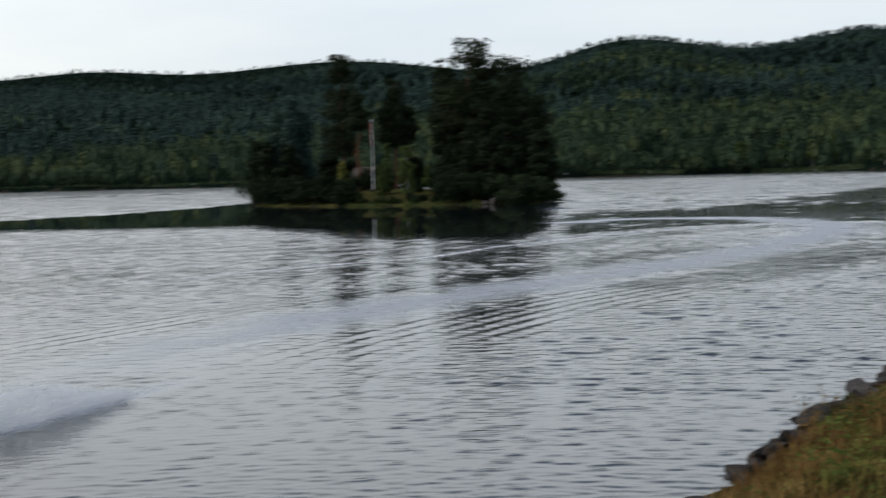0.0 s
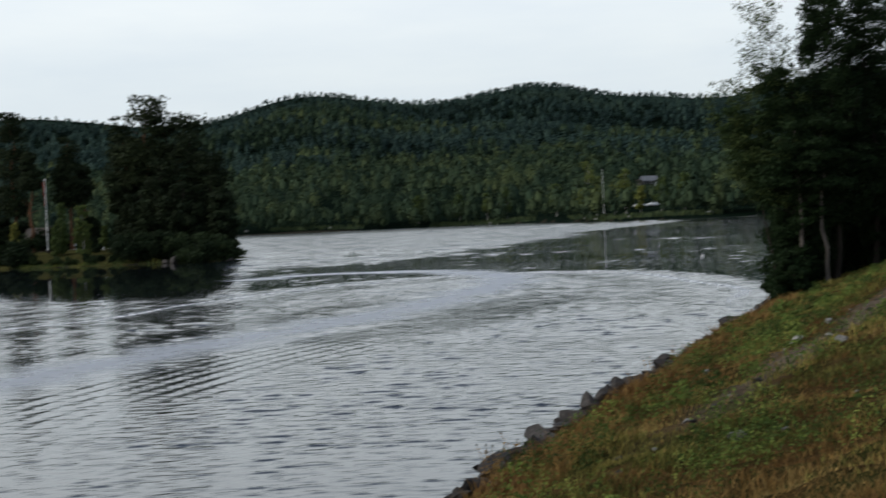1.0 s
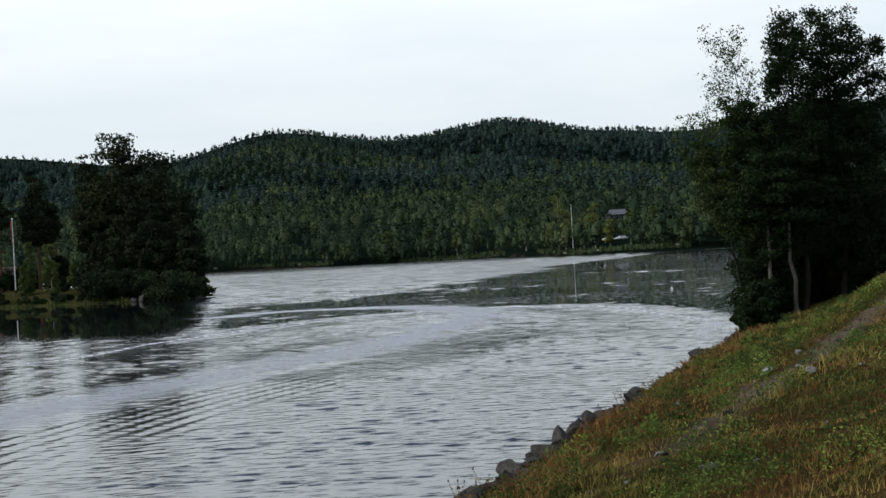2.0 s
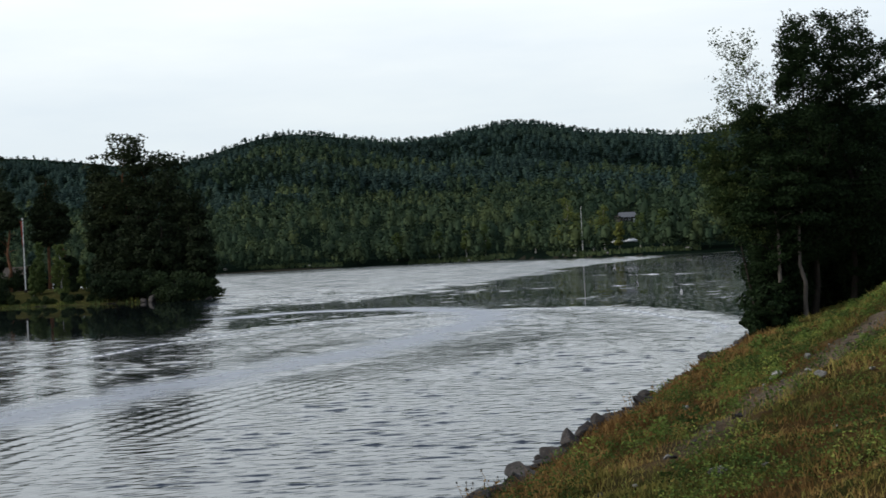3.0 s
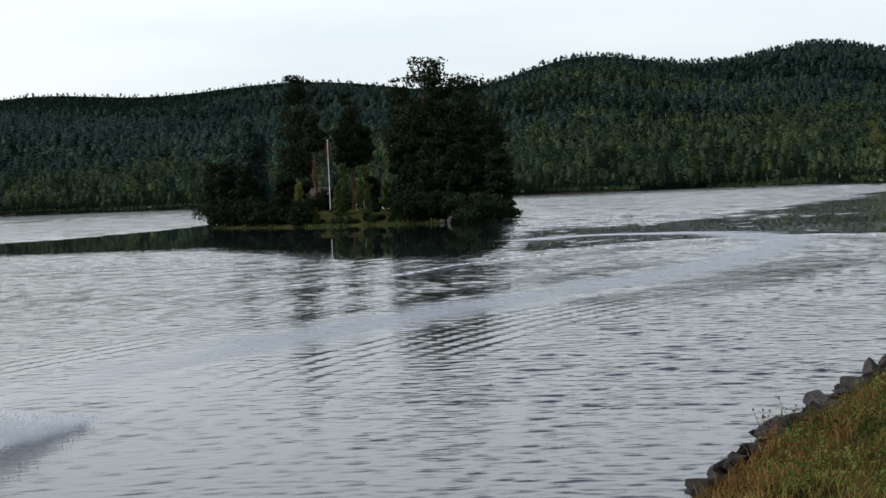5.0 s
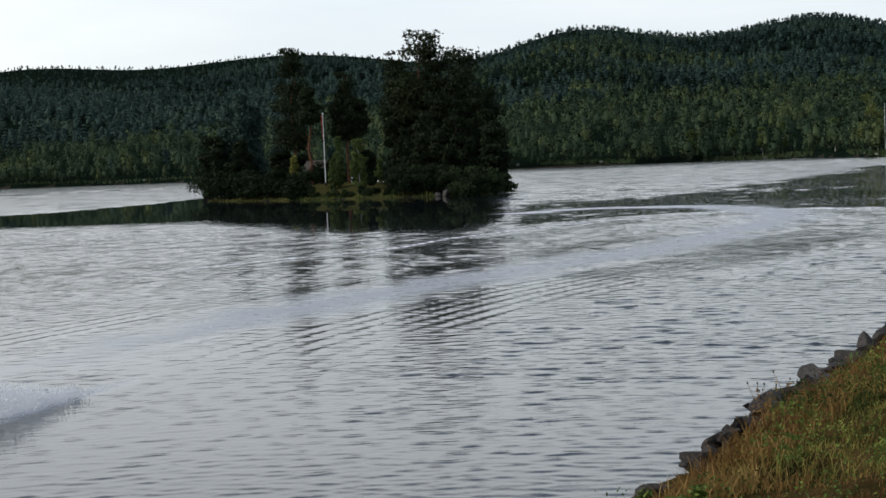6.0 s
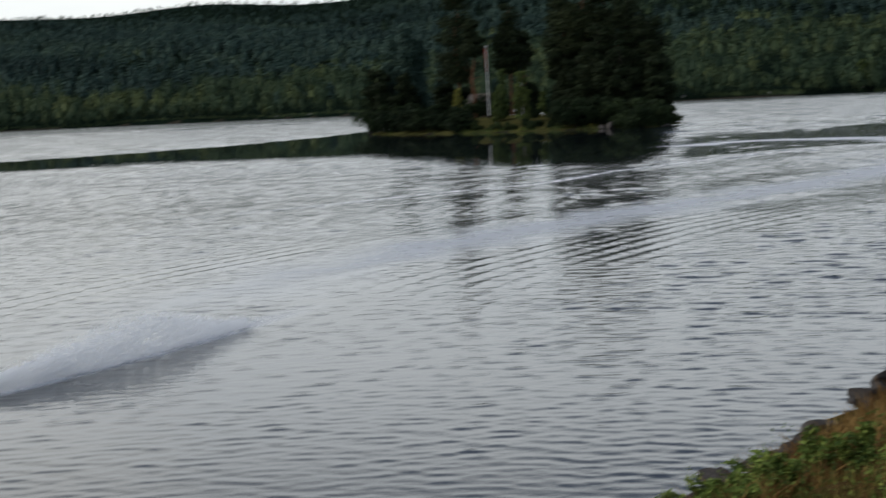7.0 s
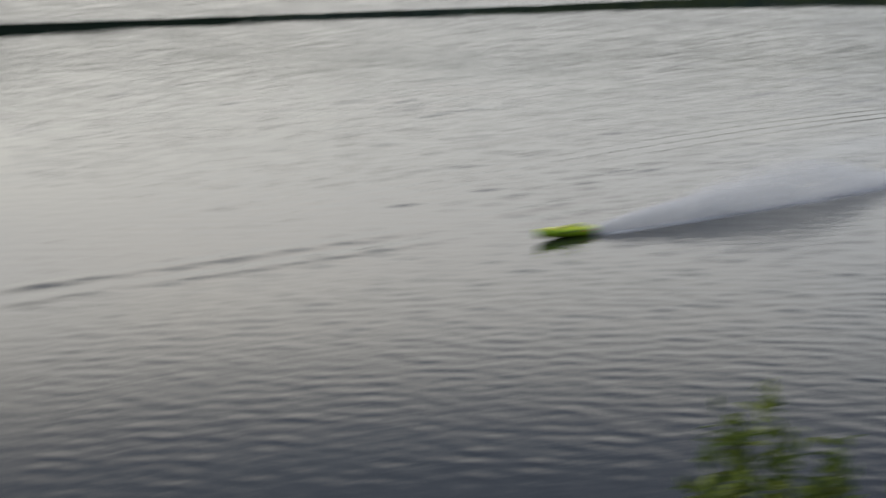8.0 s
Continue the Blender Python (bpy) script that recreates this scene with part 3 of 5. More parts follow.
    w_out = (0.9 + 1.0 * np.clip(u_out * 3, 0, 1)) * (1 + 0.25 * wob(xs, ys, 0.5, 4.0))
    band = np.clip(1.15 * (1 - np.abs(d_out + 0.35 * wob(xs, ys, 0.9, 1.0)) / (1.35 * w_out)), 0, 1) * np.clip(u_out * 7 - 0.9, 0, 1)
    w_back = 0.22 + 1.1 * (1 - u_back)
    trail = np.clip(1.2 * (1 - (np.abs(d_back) / w_back) ** 2), 0, 1) * np.clip((u_back - 0.86) / 0.06, 0, 1)
    line = np.clip(1 - np.abs(d_old + 0.4 * wob(xs, ys, 0.2, 2.0)) / 0.32, 0, 1) * np.clip(3 * np.sin(np.pi * u_old), 0, 1)
    wake, foam, damp, train, quiet = (np.zeros_like(X) for _ in range(5))
    wake[near] = np.maximum(np.maximum(0.9 * band, trail), 0.6 * line)
    foam[near] = np.maximum(np.maximum(band * (0.06 + 0.34 * np.clip((u_out - 0.45) / 0.3, 0, 1)), trail * np.clip(0.75 - 3.6 * (1 - u_back), 0.0, 1)), 0.9 * line)
    damp[near] = np.maximum(0.92 * band, 0.6 * trail)
    for dist, first, count, lam, amp, reach in ((d_out, 1.9, 8, 0.56, 0.0105, np.clip(u_out * 12, 0, 1) * np.clip((0.62 - u_out) * 6, 0, 1)), (-d_out, 1.9, 5, 0.56, 0.0085, np.clip(u_out * 12, 0, 1) * np.clip((0.6 - u_out) * 6, 0, 1)), (d_old, 0.9, 4, 0.9, 0.014, np.sin(np.pi * u_old))):
        e = -dist - first
        ok = np.clip(e / 0.5, 0, 1) * np.clip((count * lam - e) / 1.2, 0, 1)
        quiet[near] = np.maximum(quiet[near], ok * reach * np.clip((np.hypot(xs, ys) - 19) / 12, 0, 1))
        train[near] += amp * np.clip((np.hypot(xs, ys) - 19) / 12, 0, 1) * np.cos(2 * np.pi * e / lam) * ok * reach * np.clip(1 + 0.5 * wob(xs, ys, 0.35, 7.0), 0.2, 1.5)
    spread = 0.35 + 4.2 * np.clip(u_out - 0.13, 0, 0.35)
    for side, amp in ((-1, 0.009), (1, 0.009), (0, -0.004)):
        train[near] += amp * np.exp(-(((d_out - side * spread) / 0.15) ** 2)) * np.clip((0.48 - u_out) * 8, 0, 1) * np.clip(0.6 + 0.5 * wob(xs, ys, 1.1, 6.0), 0.1, 1.2)
    broken = 0.5 + 0.42 * wob(X, Y * 0.5, 3.1, 2.0) + 0.34 * wob(X, Y * 0.4, 6.1, 5.0)
    flat = np.clip((calm + 0.44 * (broken - 0.5) - 0.30) / 0.35, 0, 1) * np.clip(calm * 8, 0, 1)
    Z = (Z + Z1) * gust * (1 - 0.995 * flat * np.clip(1.30 * calm, 0, 1)) * (1 - damp) * (1 - 0.72 * quiet)
    Z = (Z + train * np.clip(1.4 - gap / 0.35, 0, 1)) * edge
    V = np.stack([X, Y, Z], -1).reshape(-1, 3)
    na, nr = len(azs), len(rs)
    i, j = np.meshgrid(np.arange(nr - 1), np.arange(na), indexing="ij")
    j2 = (j + 1) % na
    F = np.stack([i * na + j, (i + 1) * na + j, (i + 1) * na + j2, i * na + j2], -1).reshape(-1, 4)
    return tagged(new("water", mesh_np("water", V, F, M_WATER, True, None, calm=calm.ravel(), wake=wake.ravel(), foam=foam.ravel())), "grey lake water ruffled by a light breeze", "water", kind="structure")


ground_sheet()
water_sheet()


def ground_at(x, y):
    return float(land(np.array(float(x)), np.array(float(y))))


# ---- far woods ----
def conifer_template(g, tiers=5, arms=5):
    """A unit spruce: drooping boughs in tiers, narrower towards the tip."""
    c, vs = 0, []
    for k in range(tiers):
        z = 0.10 + 0.88 * k / tiers
        rad = 0.27 * (1 - z) ** 0.75 + 0.02
        for a in range(arms):
            t = (a + g.random()) * 2 * math.pi / arms
            r = rad * g.uniform(0.7, 1.25)
            d, e = np.array([math.cos(t), math.sin(t), 0]), np.array([-math.sin(t), math.cos(t), 0])
            top = np.array([0, 0, z + 0.13 * (1 - z) + 0.03])
            mid = d * r * 0.6 + [0, 0, z + 0.03]
            w = r * 0.55
            vs += [top, mid - e * w, d * r + [0, 0, z - 0.05 * g.random()], mid + e * w]
    v = np.array(vs)
    tip = np.array([[0, 0, 1.04], [0.015, 0, 0.9], [-0.008, 0.012, 0.9], [-0.008, -0.012, 0.9]])
    v = np.concatenate([v, tip])
    return v, np.arange(len(v)).reshape(-1, 4)


def heart(lobe, k):
    """The shaded inner mass of one lobe, as eight quads."""
    x, y, z, a, b, c = lobe
    v = [(x, y, z - c * k)]
    for h, w in ((-0.45, 0.85), (0.5, 0.8)):
        v += [(x + a * k * w * math.cos(t), y + b * k * w * math.sin(t), z + c * k * h) for t in (0.0, 1.571, 3.142, 4.712)]
    v.append((x, y, z + c * k))
    f = [(1, 2, 6, 5), (2, 3, 7, 6), (3, 4, 8, 7), (4, 1, 5, 8), (5, 6, 9, 8), (8, 6, 7, 9)]
    return np.array(v), np.array(f)


def pine_template(g):
    """A unit pine seen from afar: flattened clumps towards the top of a bare stem."""
    lobes = [(0, 0, 0.56, 0.19, 0.19, 0.36)]
    for _ in range(5):
        t, z = g.random() * 6.28, g.uniform(0.45, 0.92)
        o = g.uniform(0.07, 0.2) * (1.2 - z)
        lobes.append((math.cos(t) * o, math.sin(t) * o, z, 0.12, 0.12, 0.08))
    p, n = lobes_np(lobes, 30, g, 0.7)
    return joined([leaves_np(p, n, np.full(30, 0.092), g, 0.7, 0.3), heart(lobes[0], 0.8)])


def leafy_template(g, count=46, leaf=0.070):
    """A unit broad-leaved tree: uneven lobes of leaf clumps on a short stem."""
    lobes = [(0, 0, 0.56, 0.22, 0.22, 0.36)]
    for _ in range(8):
        t, z = g.random() * 6.28, g.uniform(0.25, 0.88)
        o = g.uniform(0.10, 0.26) * (1.15 - z)
        q = g.uniform(0.10, 0.18)
        lobes.append((math.cos(t) * o, math.sin(t) * o, z, q, q, q * g.uniform(0.8, 1.3)))
    p, n = lobes_np(lobes, count, g, 0.7)
    return joined([leaves_np(p, n, np.full(count, leaf), g, 0.7, 0.45)] + [heart(b, 0.66) for b in lobes[:1]])


def leafy_front_template(g):
    return leafy_template(g, 130, 0.042)


def wood(name, label, template, xs, ys, heights, tints, material, g, girth=(0.9, 1.4)):
    """One joined stand of trees on the ground."""
    temps = [template(g) for _ in range(7)]
    zs = land(xs, ys) - 0.2
    kinds = g.integers(0, len(temps), len(xs))
    V, F, T, N, o = [], [], [], [], 0
    for k, (tv, tf) in enumerate(temps):
        m = np.where(kinds == k)[0]
        if not len(m):
            continue
        ang = g.uniform(0, 6.28, len(m))
        c, s = np.cos(ang)[:, None], np.sin(ang)[:, None]
        h = heights[m][:, None]
        wide = h * g.uniform(*girth, (len(m), 1))
        x = (tv[:, 0] * c - tv[:, 1] * s) * wide + xs[m][:, None]
        y = (tv[:, 0] * s + tv[:, 1] * c) * wide + ys[m][:, None]
        z = tv[:, 2] * h + zs[m][:, None]
        V.append(np.stack([x, y, z], -1).reshape(-1, 3))
        F.append((tf[None] + (np.arange(len(m)) * len(tv))[:, None, None]).reshape(-1, 4) + o)
        T.append(np.repeat(tints[m], len(tv)))
        nr = (tv - [0, 0, 0.45]) * [2.4, 2.4, 1.0] + [0, 0, 0.15]
        N.append(np.stack([nr[:, 0] * c - nr[:, 1] * s, nr[:, 0] * s + nr[:, 1] * c, np.broadcast_to(nr[:, 2], (len(m), len(tv)))], -1).reshape(-1, 3))
        o += len(m) * len(tv)
    me = mesh_np(name, np.concatenate(V), np.concatenate(F), material, True, None, tint=np.concatenate(T))
    soft_normals(me, np.concatenate(N))
    return tagged(new(name, me), label, "woods", kind="stuff")


HOUSE_R = 760.0


def far_woods():
    g = np.random.default_rng(21)
    n = 22200
    az = np.where(np.arange(n) < 20500, g.uniform(-25, 25, n), g.uniform(25, 40, n))
    r0 = far_shore(az)
    end = np.where(az < 25, RIDGE + 25, r0 + 620)
    low = np.where(np.arange(n) < 4500, r0 + 0.4 * (end - r0), r0 + 6)
    r = np.sqrt(low**2 + g.random(n) * (end**2 - low**2))
    q = (r - r0) / (RIDGE - r0)
    x, y = -np.sin(np.radians(az)) * r, np.cos(np.radians(az)) * r
    mixv = q + 0.20 * wob(x, y, 0.009, 1.3) + 0.10 * wob(x, y, 0.031, 4.0) + g.normal(0, 0.05, n)
    con = mixv > 0.44 + 0.20 * np.exp(-(((az + 2.5) / 5.0) ** 2)) - 0.22 * np.clip((az - 5.0) / 5.0, 0, 1)
    patchy = np.clip(0.45 + 0.30 * wob(x, y, 0.014, 9.0) + 0.16 * wob(x, y, 0.05, 2.0) + g.normal(0, 0.13, n), 0, 1)
    hc = g.uniform(8, 14, n) * np.clip(1.2 - 0.35 * q, 0.7, 1.0) * g.uniform(0.8, 1.15, n) * np.where(q > 0.9, np.where(az > 2, 0.5, 0.72), 1.0)
    hl = g.uniform(10, 18, n) * np.where(q < 0.12, 0.85, 1.0)
    # the trees before the house stay low enough to leave its roof in sight
    hx, hy, _ = polar(-13.9, HOUSE_R)
    roof = float(land(np.array(hx), np.array(hy))) + 2.0
    room = 3 + (roof - 3) * r / HOUSE_R - land(x, y)
    facing = (np.abs(az + 13.9) < 0.42) & (r < HOUSE_R + 10)
    hl, hc = np.where(facing, np.minimum(hl, room), hl), np.where(facing, np.minimum(hc, room), hc)
    clear = (facing & (room < 2.5)) | ((np.abs(az + 13.8) < 0.55) & (r < 560)) | ((np.abs(az + 13.9) < 0.5) & (np.abs(r - HOUSE_R) < 9))
    clear |= g.random(n) < np.where(con, 0.20, 0.36)
    x, y, con, patchy, hc, hl, back = x[~clear], y[~clear], con[~clear], patchy[~clear], hc[~clear] * 1.08, hl[~clear], (r - r0)[~clear]
    n = len(x)
    pines = con & (g.random(n) < 0.5)
    con = con & ~pines
    lf = ~con & ~pines
    wood("pine_wood", "rounded dark pines mixed through the hill forest", pine_template, x[pines], y[pines], hc[pines] * 0.95, patchy[pines], M_LEAF_CONIFER_HAZE, g)
    wood("spruce_wood", "dense dark green spruce and pine forest on the hills", conifer_template, x[con], y[con], hc[con], patchy[con], M_LEAF_CONIFER_HAZE, g)
    patchy = np.clip(patchy + g.normal(0, 0.14, n), 0, 1)
    for m, template in ((lf & (back < 260), leafy_front_template), (lf & (back >= 260), leafy_template)):
        wood("birch_wood", "mixed green birch and alder woods on the lower slope", template, x[m], y[m], hl[m], patchy[m], M_LEAF_WOOD, g, (0.72, 1.08))
    # the front rank along the far waterline, and the shore further round to the left
    m = 800
    az = np.concatenate([g.uniform(-24, 30, m), g.uniform(30, 62, 200)])
    az = np.where((np.abs(az + 13.8) < 0.55) | (np.abs(az + 12.33) < 0.15), az + 8, az)
    r = far_shore(az) + g.uniform(2.5, 28, len(az)) + np.where(az > 30, g.uniform(0, 60, len(az)), 0)
    x, y = -np.sin(np.radians(az)) * r, np.cos(np.radians(az)) * r
    wood("shore_wood", "leafy trees and bushes lining the far lake shore", leafy_front_template, x, y, g.uniform(4, 12, len(az)), np.clip(g.normal(0.45, 0.2, len(az)), 0, 1), M_LEAF_WOOD, g, (0.7, 1.2))


far_woods()


# ---- single trees ----
def limb(g, start, way, length, r0, steps=5, droop=0.0):
    p = [np.array(start, float)]
    d = np.array(way, float)
    d /= np.linalg.norm(d)
    for _ in range(steps):
        d = d + g.normal(0, 0.13, 3) + [0, 0, -droop]
        d /= np.linalg.norm(d)
        p.append(p[-1] + d * length / steps)
    return p, np.linspace(r0, r0 * 0.25, steps + 1)


def tree(name, label, x, y, height, stem_r, lobes, leaf_count, leaf_size, leaf_mat, bark, seed, limbs=9, lean=(0, 0), bare=0.25, tint=0.5, spread=0.3, category="tree", group="", fuzz=0.0):
    """A tree as a thing: tapered trunk, limbs and a crown of single leaves or clumps."""
    g = np.random.default_rng(seed)
    z0 = ground_at(x, y)
    root = new(name)
    root.location = (x, y, z0 - 0.05)
    tagged(root, label, category, group)
    k = 9
    stem = [np.array([lean[0] * (i / k) ** 1.3 * height + g.normal(0, 0.012 * height * min(1, i)), lean[1] * (i / k) * height, height * 0.93 * i / k]) for i in range(k + 1)]
    rad = [stem_r * (1.25 if i == 0 else 1.0) * (1 - 0.88 * i / k) for i in range(k + 1)]
    tv, tf = tube_np(stem, rad, 9)
    under(new("trunk", mesh_np("trunk", tv, tf, bark, True)), root)
    for i in range(limbs):
        f = bare + (0.9 - bare) * (i + g.random()) / limbs
        j = min(k - 1, int(f * k))
        at = stem[j] + (stem[j + 1] - stem[j]) * (f * k - j)
        t = g.random() * 6.28
        L = height * spread * (1.15 - f) * g.uniform(0.7, 1.2)
        pts, rr = limb(g, at, (math.cos(t), math.sin(t), g.uniform(0.3, 0.9)), L, stem_r * 0.38 * (1.1 - f), 5, 0.02)
        lv, lf = tube_np(pts, rr, 5)
        under(new("limb", mesh_np("limb", lv, lf, bark, True)), root)
    p, n = lobes_np([(a * height, b * height, c * height, d * height, e * height, f * height) for a, b, c, d, e, f in lobes], leaf_count, g, 0.45)
    p = p + g.normal(0, 1, p.shape) * fuzz * height
    v, f = leaves_np(p, n, np.full(leaf_count, leaf_size), g, 0.62)
    tt = np.clip(tint + g.normal(0, 0.12, leaf_count), 0, 1)
    under(new("crown", mesh_np("crown", v, f, leaf_mat, False, None, tint=np.repeat(tt, 4))), root)
    return root


def crown_lobes(g, n, low, high, width, top_taper=0.55, size=(0.09, 0.16), skew=(0, 0), flat=0.85):
    out = []
    for _ in range(n):
        f = g.random()
        z = low + (high - low) * f
        w = width * (1 - top_taper * f) * (0.55 + 0.45 * min(1, f * 4))
        t, o = g.random() * 6.28, math.sqrt(g.random()) * w
        q = g.uniform(*size) * (1 - 0.45 * f)
        out.append((math.cos(t) * o + skew[0] * f, math.sin(t) * o + skew[1] * f, z, q * 1.2, q * 1.2, q * flat))
    return out


def near_trees():
    g = np.random.default_rng(5)
    row = "trees on the bank"
    # dense alders on the bank, with a thin birch leaning over the water
    for az, d, top, w, low, lean, skew, n, leaves, seed, tint, label in (
            (-20.35, 49.5, 10.0, 0.15, 0.20, 0.0, 0.0, 300, 40000, 11, 0.42, "tall dense dark green alder on the grassy bank"),
            (-21.7, 50.5, 10.2, 0.17, 0.16, 0.0, 0.0, 280, 36000, 12, 0.36, "dark green alder crowded beside the tallest one"),
            (-22.8, 52.0, 9.3, 0.20, 0.10, 0.02, 0.0, 200, 24000, 13, 0.36, "broad dark alder at the end of the row"),
            (-19.3, 49.0, 7.4, 0.20, 0.24, -0.04, -0.10, 200, 20000, 14, 0.50, "low spreading alder hanging over the water's edge"),
            (-18.8, 50.0, 6.2, 0.22, 0.50, -0.14, -0.30, 150, 13000, 16, 0.85, "lighter green alder reaching out over the lake")):
        x, y, _ = polar(az, d)
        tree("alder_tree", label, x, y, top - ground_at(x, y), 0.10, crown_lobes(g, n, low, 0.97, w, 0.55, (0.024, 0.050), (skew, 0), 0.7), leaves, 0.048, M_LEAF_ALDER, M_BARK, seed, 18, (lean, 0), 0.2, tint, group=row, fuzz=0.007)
    x, y, _ = polar(-18.9, 49.4)
    tree("birch_tree", "slender birch with sparse pale green leaves", x, y, 9.2, 0.055, crown_lobes(g, 230, 0.30, 0.99, 0.22, 0.7, (0.014, 0.034), (-0.09, 0), 0.8), 9500, 0.038, M_LEAF_BIRCH, M_BARK, 15, 24, (-0.05, 0), 0.40, 0.25, 0.24, group=row, fuzz=0.006)
    x, y, _ = polar(-18.35, 49.8)
    tree("birch_tree", "thin birch leaning out over the water", x, y, 7.0, 0.04, crown_lobes(g, 90, 0.45, 0.98, 0.17, 0.4, (0.016, 0.038), (-0.21, 0), 0.8), 4600, 0.038, M_LEAF_BIRCH, M_BARK, 17, 16, (-0.10, 0), 0.45, 0.3, 0.24, group=row, fuzz=0.006)
    # pale stems in the shade under the crowns
    for az, d, h, lean, seed in ((-19.25, 48.2, 5.2, -0.02, 71), (-20.06, 48.4, 5.4, -0.01, 72)):
        x, y, _ = polar(az, d)
        tree("alder_tree", "young alder with a pale bare stem", x, y, h, 0.075, crown_lobes(g, 30, 0.55, 0.95, 0.2, 0.4, (0.06, 0.10), (0, 0), 0.5), 5000, 0.054, M_LEAF_ALDER, M_PALEBARK, seed, 6, (lean, 0), 0.5, 0.4, group=row)
    for az, d, h, sd in ((-18.45, 45.6, 0.8, 50), (-18.9, 45.8, 0.95, 48), (-18.2, 46.8, 0.9, 44), (-18.75, 48.0, 1.5, 45), (-19.1, 49.0, 2.3, 31), (-19.4, 50.4, 2.6, 32), (-19.6, 52.0, 3.0, 33), (-19.8, 52.6, 3.2, 34), (-20.6, 53.0, 3.2, 35), (-21.4, 53.4, 3.2, 36), (-22.2, 54.0, 3.2, 37), (-23.0, 54.6, 3.2, 38), (-23.8, 55.4, 3.4, 39), (-24.6, 56.0, 3.4, 40), (-21.9, 51.0, 1.6, 46), (-22.8, 50.6, 1.6, 47), (-20.4, 56.0, 4.2, 41), (-22.0, 57.5, 4.2, 42), (-19.0, 54.0, 2.8, 43)):
        x, y, _ = polar(az, d)
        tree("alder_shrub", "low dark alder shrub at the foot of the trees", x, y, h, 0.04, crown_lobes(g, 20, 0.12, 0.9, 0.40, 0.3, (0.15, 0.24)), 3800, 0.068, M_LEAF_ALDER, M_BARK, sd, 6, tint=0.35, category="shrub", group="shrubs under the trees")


near_trees()


# ---- the wooded island ----
def isle_tree(kind, az, d, top, seed, **kw):
    """Trees of the island by bearing and distance; top is the height of the tip above the lake."""
    x, y, _ = polar(az, d)
    h = top - ground_at(x, y)
    g = np.random.default_rng(seed)
    if kind == "pine":
        lob = crown_lobes(g, kw.get("n", 46), kw.get("low", 0.38), 0.97, kw.get("w", 0.15), kw.get("taper", 0.62), (0.06, 0.11), (0, 0), 0.5)
        return tree("pine_tree", kw.get("label", "tall Scots pine with a bare reddish trunk"), x, y, h, 0.20, lob, 5600, 0.17, M_LEAF_PINE, M_PINEBARK, seed, 12, tint=kw.get("tint", 0.4), bare=0.35, spread=0.2, group="trees on the island")
    if kind == "spruce":
        lob = crown_lobes(g, 34, 0.08, 1.0, kw.get("w", 0.17), 0.88, (0.07, 0.11))
        return tree("spruce_tree", "dark green spruce on the island", x, y, h, 0.16, lob, 4200, 0.20, M_LEAF_CONIFER_HAZE, M_BARK, seed, 10, tint=0.6, bare=0.1, spread=0.16, group="trees on the island")
    if kind == "broad":
        lob = crown_lobes(g, 36, 0.12, 0.95, kw.get("w", 0.26), 0.45, (0.09, 0.15))
        return tree("leafy_tree", "dense dark broad-leaved tree on the island", x, y, h, 0.2, lob, 5600, 0.20, M_LEAF_PINE, M_BARK, seed, 10, tint=kw.get("tint", 0.3), bare=0.15, group="trees on the island")
    if kind == "birch":
        lob = crown_lobes(g, 40, 0.08, 0.98, kw.get("w", 0.2), 0.6, (0.05, 0.09))
        return tree("young_birch", "young yellow-green birch near the island's edge", x, y, h, 0.06, lob, 3600, 0.11, M_LEAF_YOUNG_LIT, M_WHITEBARK, seed, 6, tint=kw.get("tint", 0.4), group="young birches on the island")
    lob = crown_lobes(g, 14, 0.2, 0.85, 0.5, 0.3, (0.2, 0.3))
    return tree("willow_bush", "rounded green bush at the island's waterline", x, y, h, 0.05, lob, 1500, 0.14, M_LEAF_BUSH, M_BARK, seed, 5, tint=kw.get("tint", 0.5), category="bush", group="bushes round the island")


def isle_front(az):
    """Distance at which the island's near edge rises from the water, on a bearing."""
    r = 130.0
    while r < 230 and ground_at(*polar(az, r)[:2]) < 0.02:
        r += 0.5
    return r


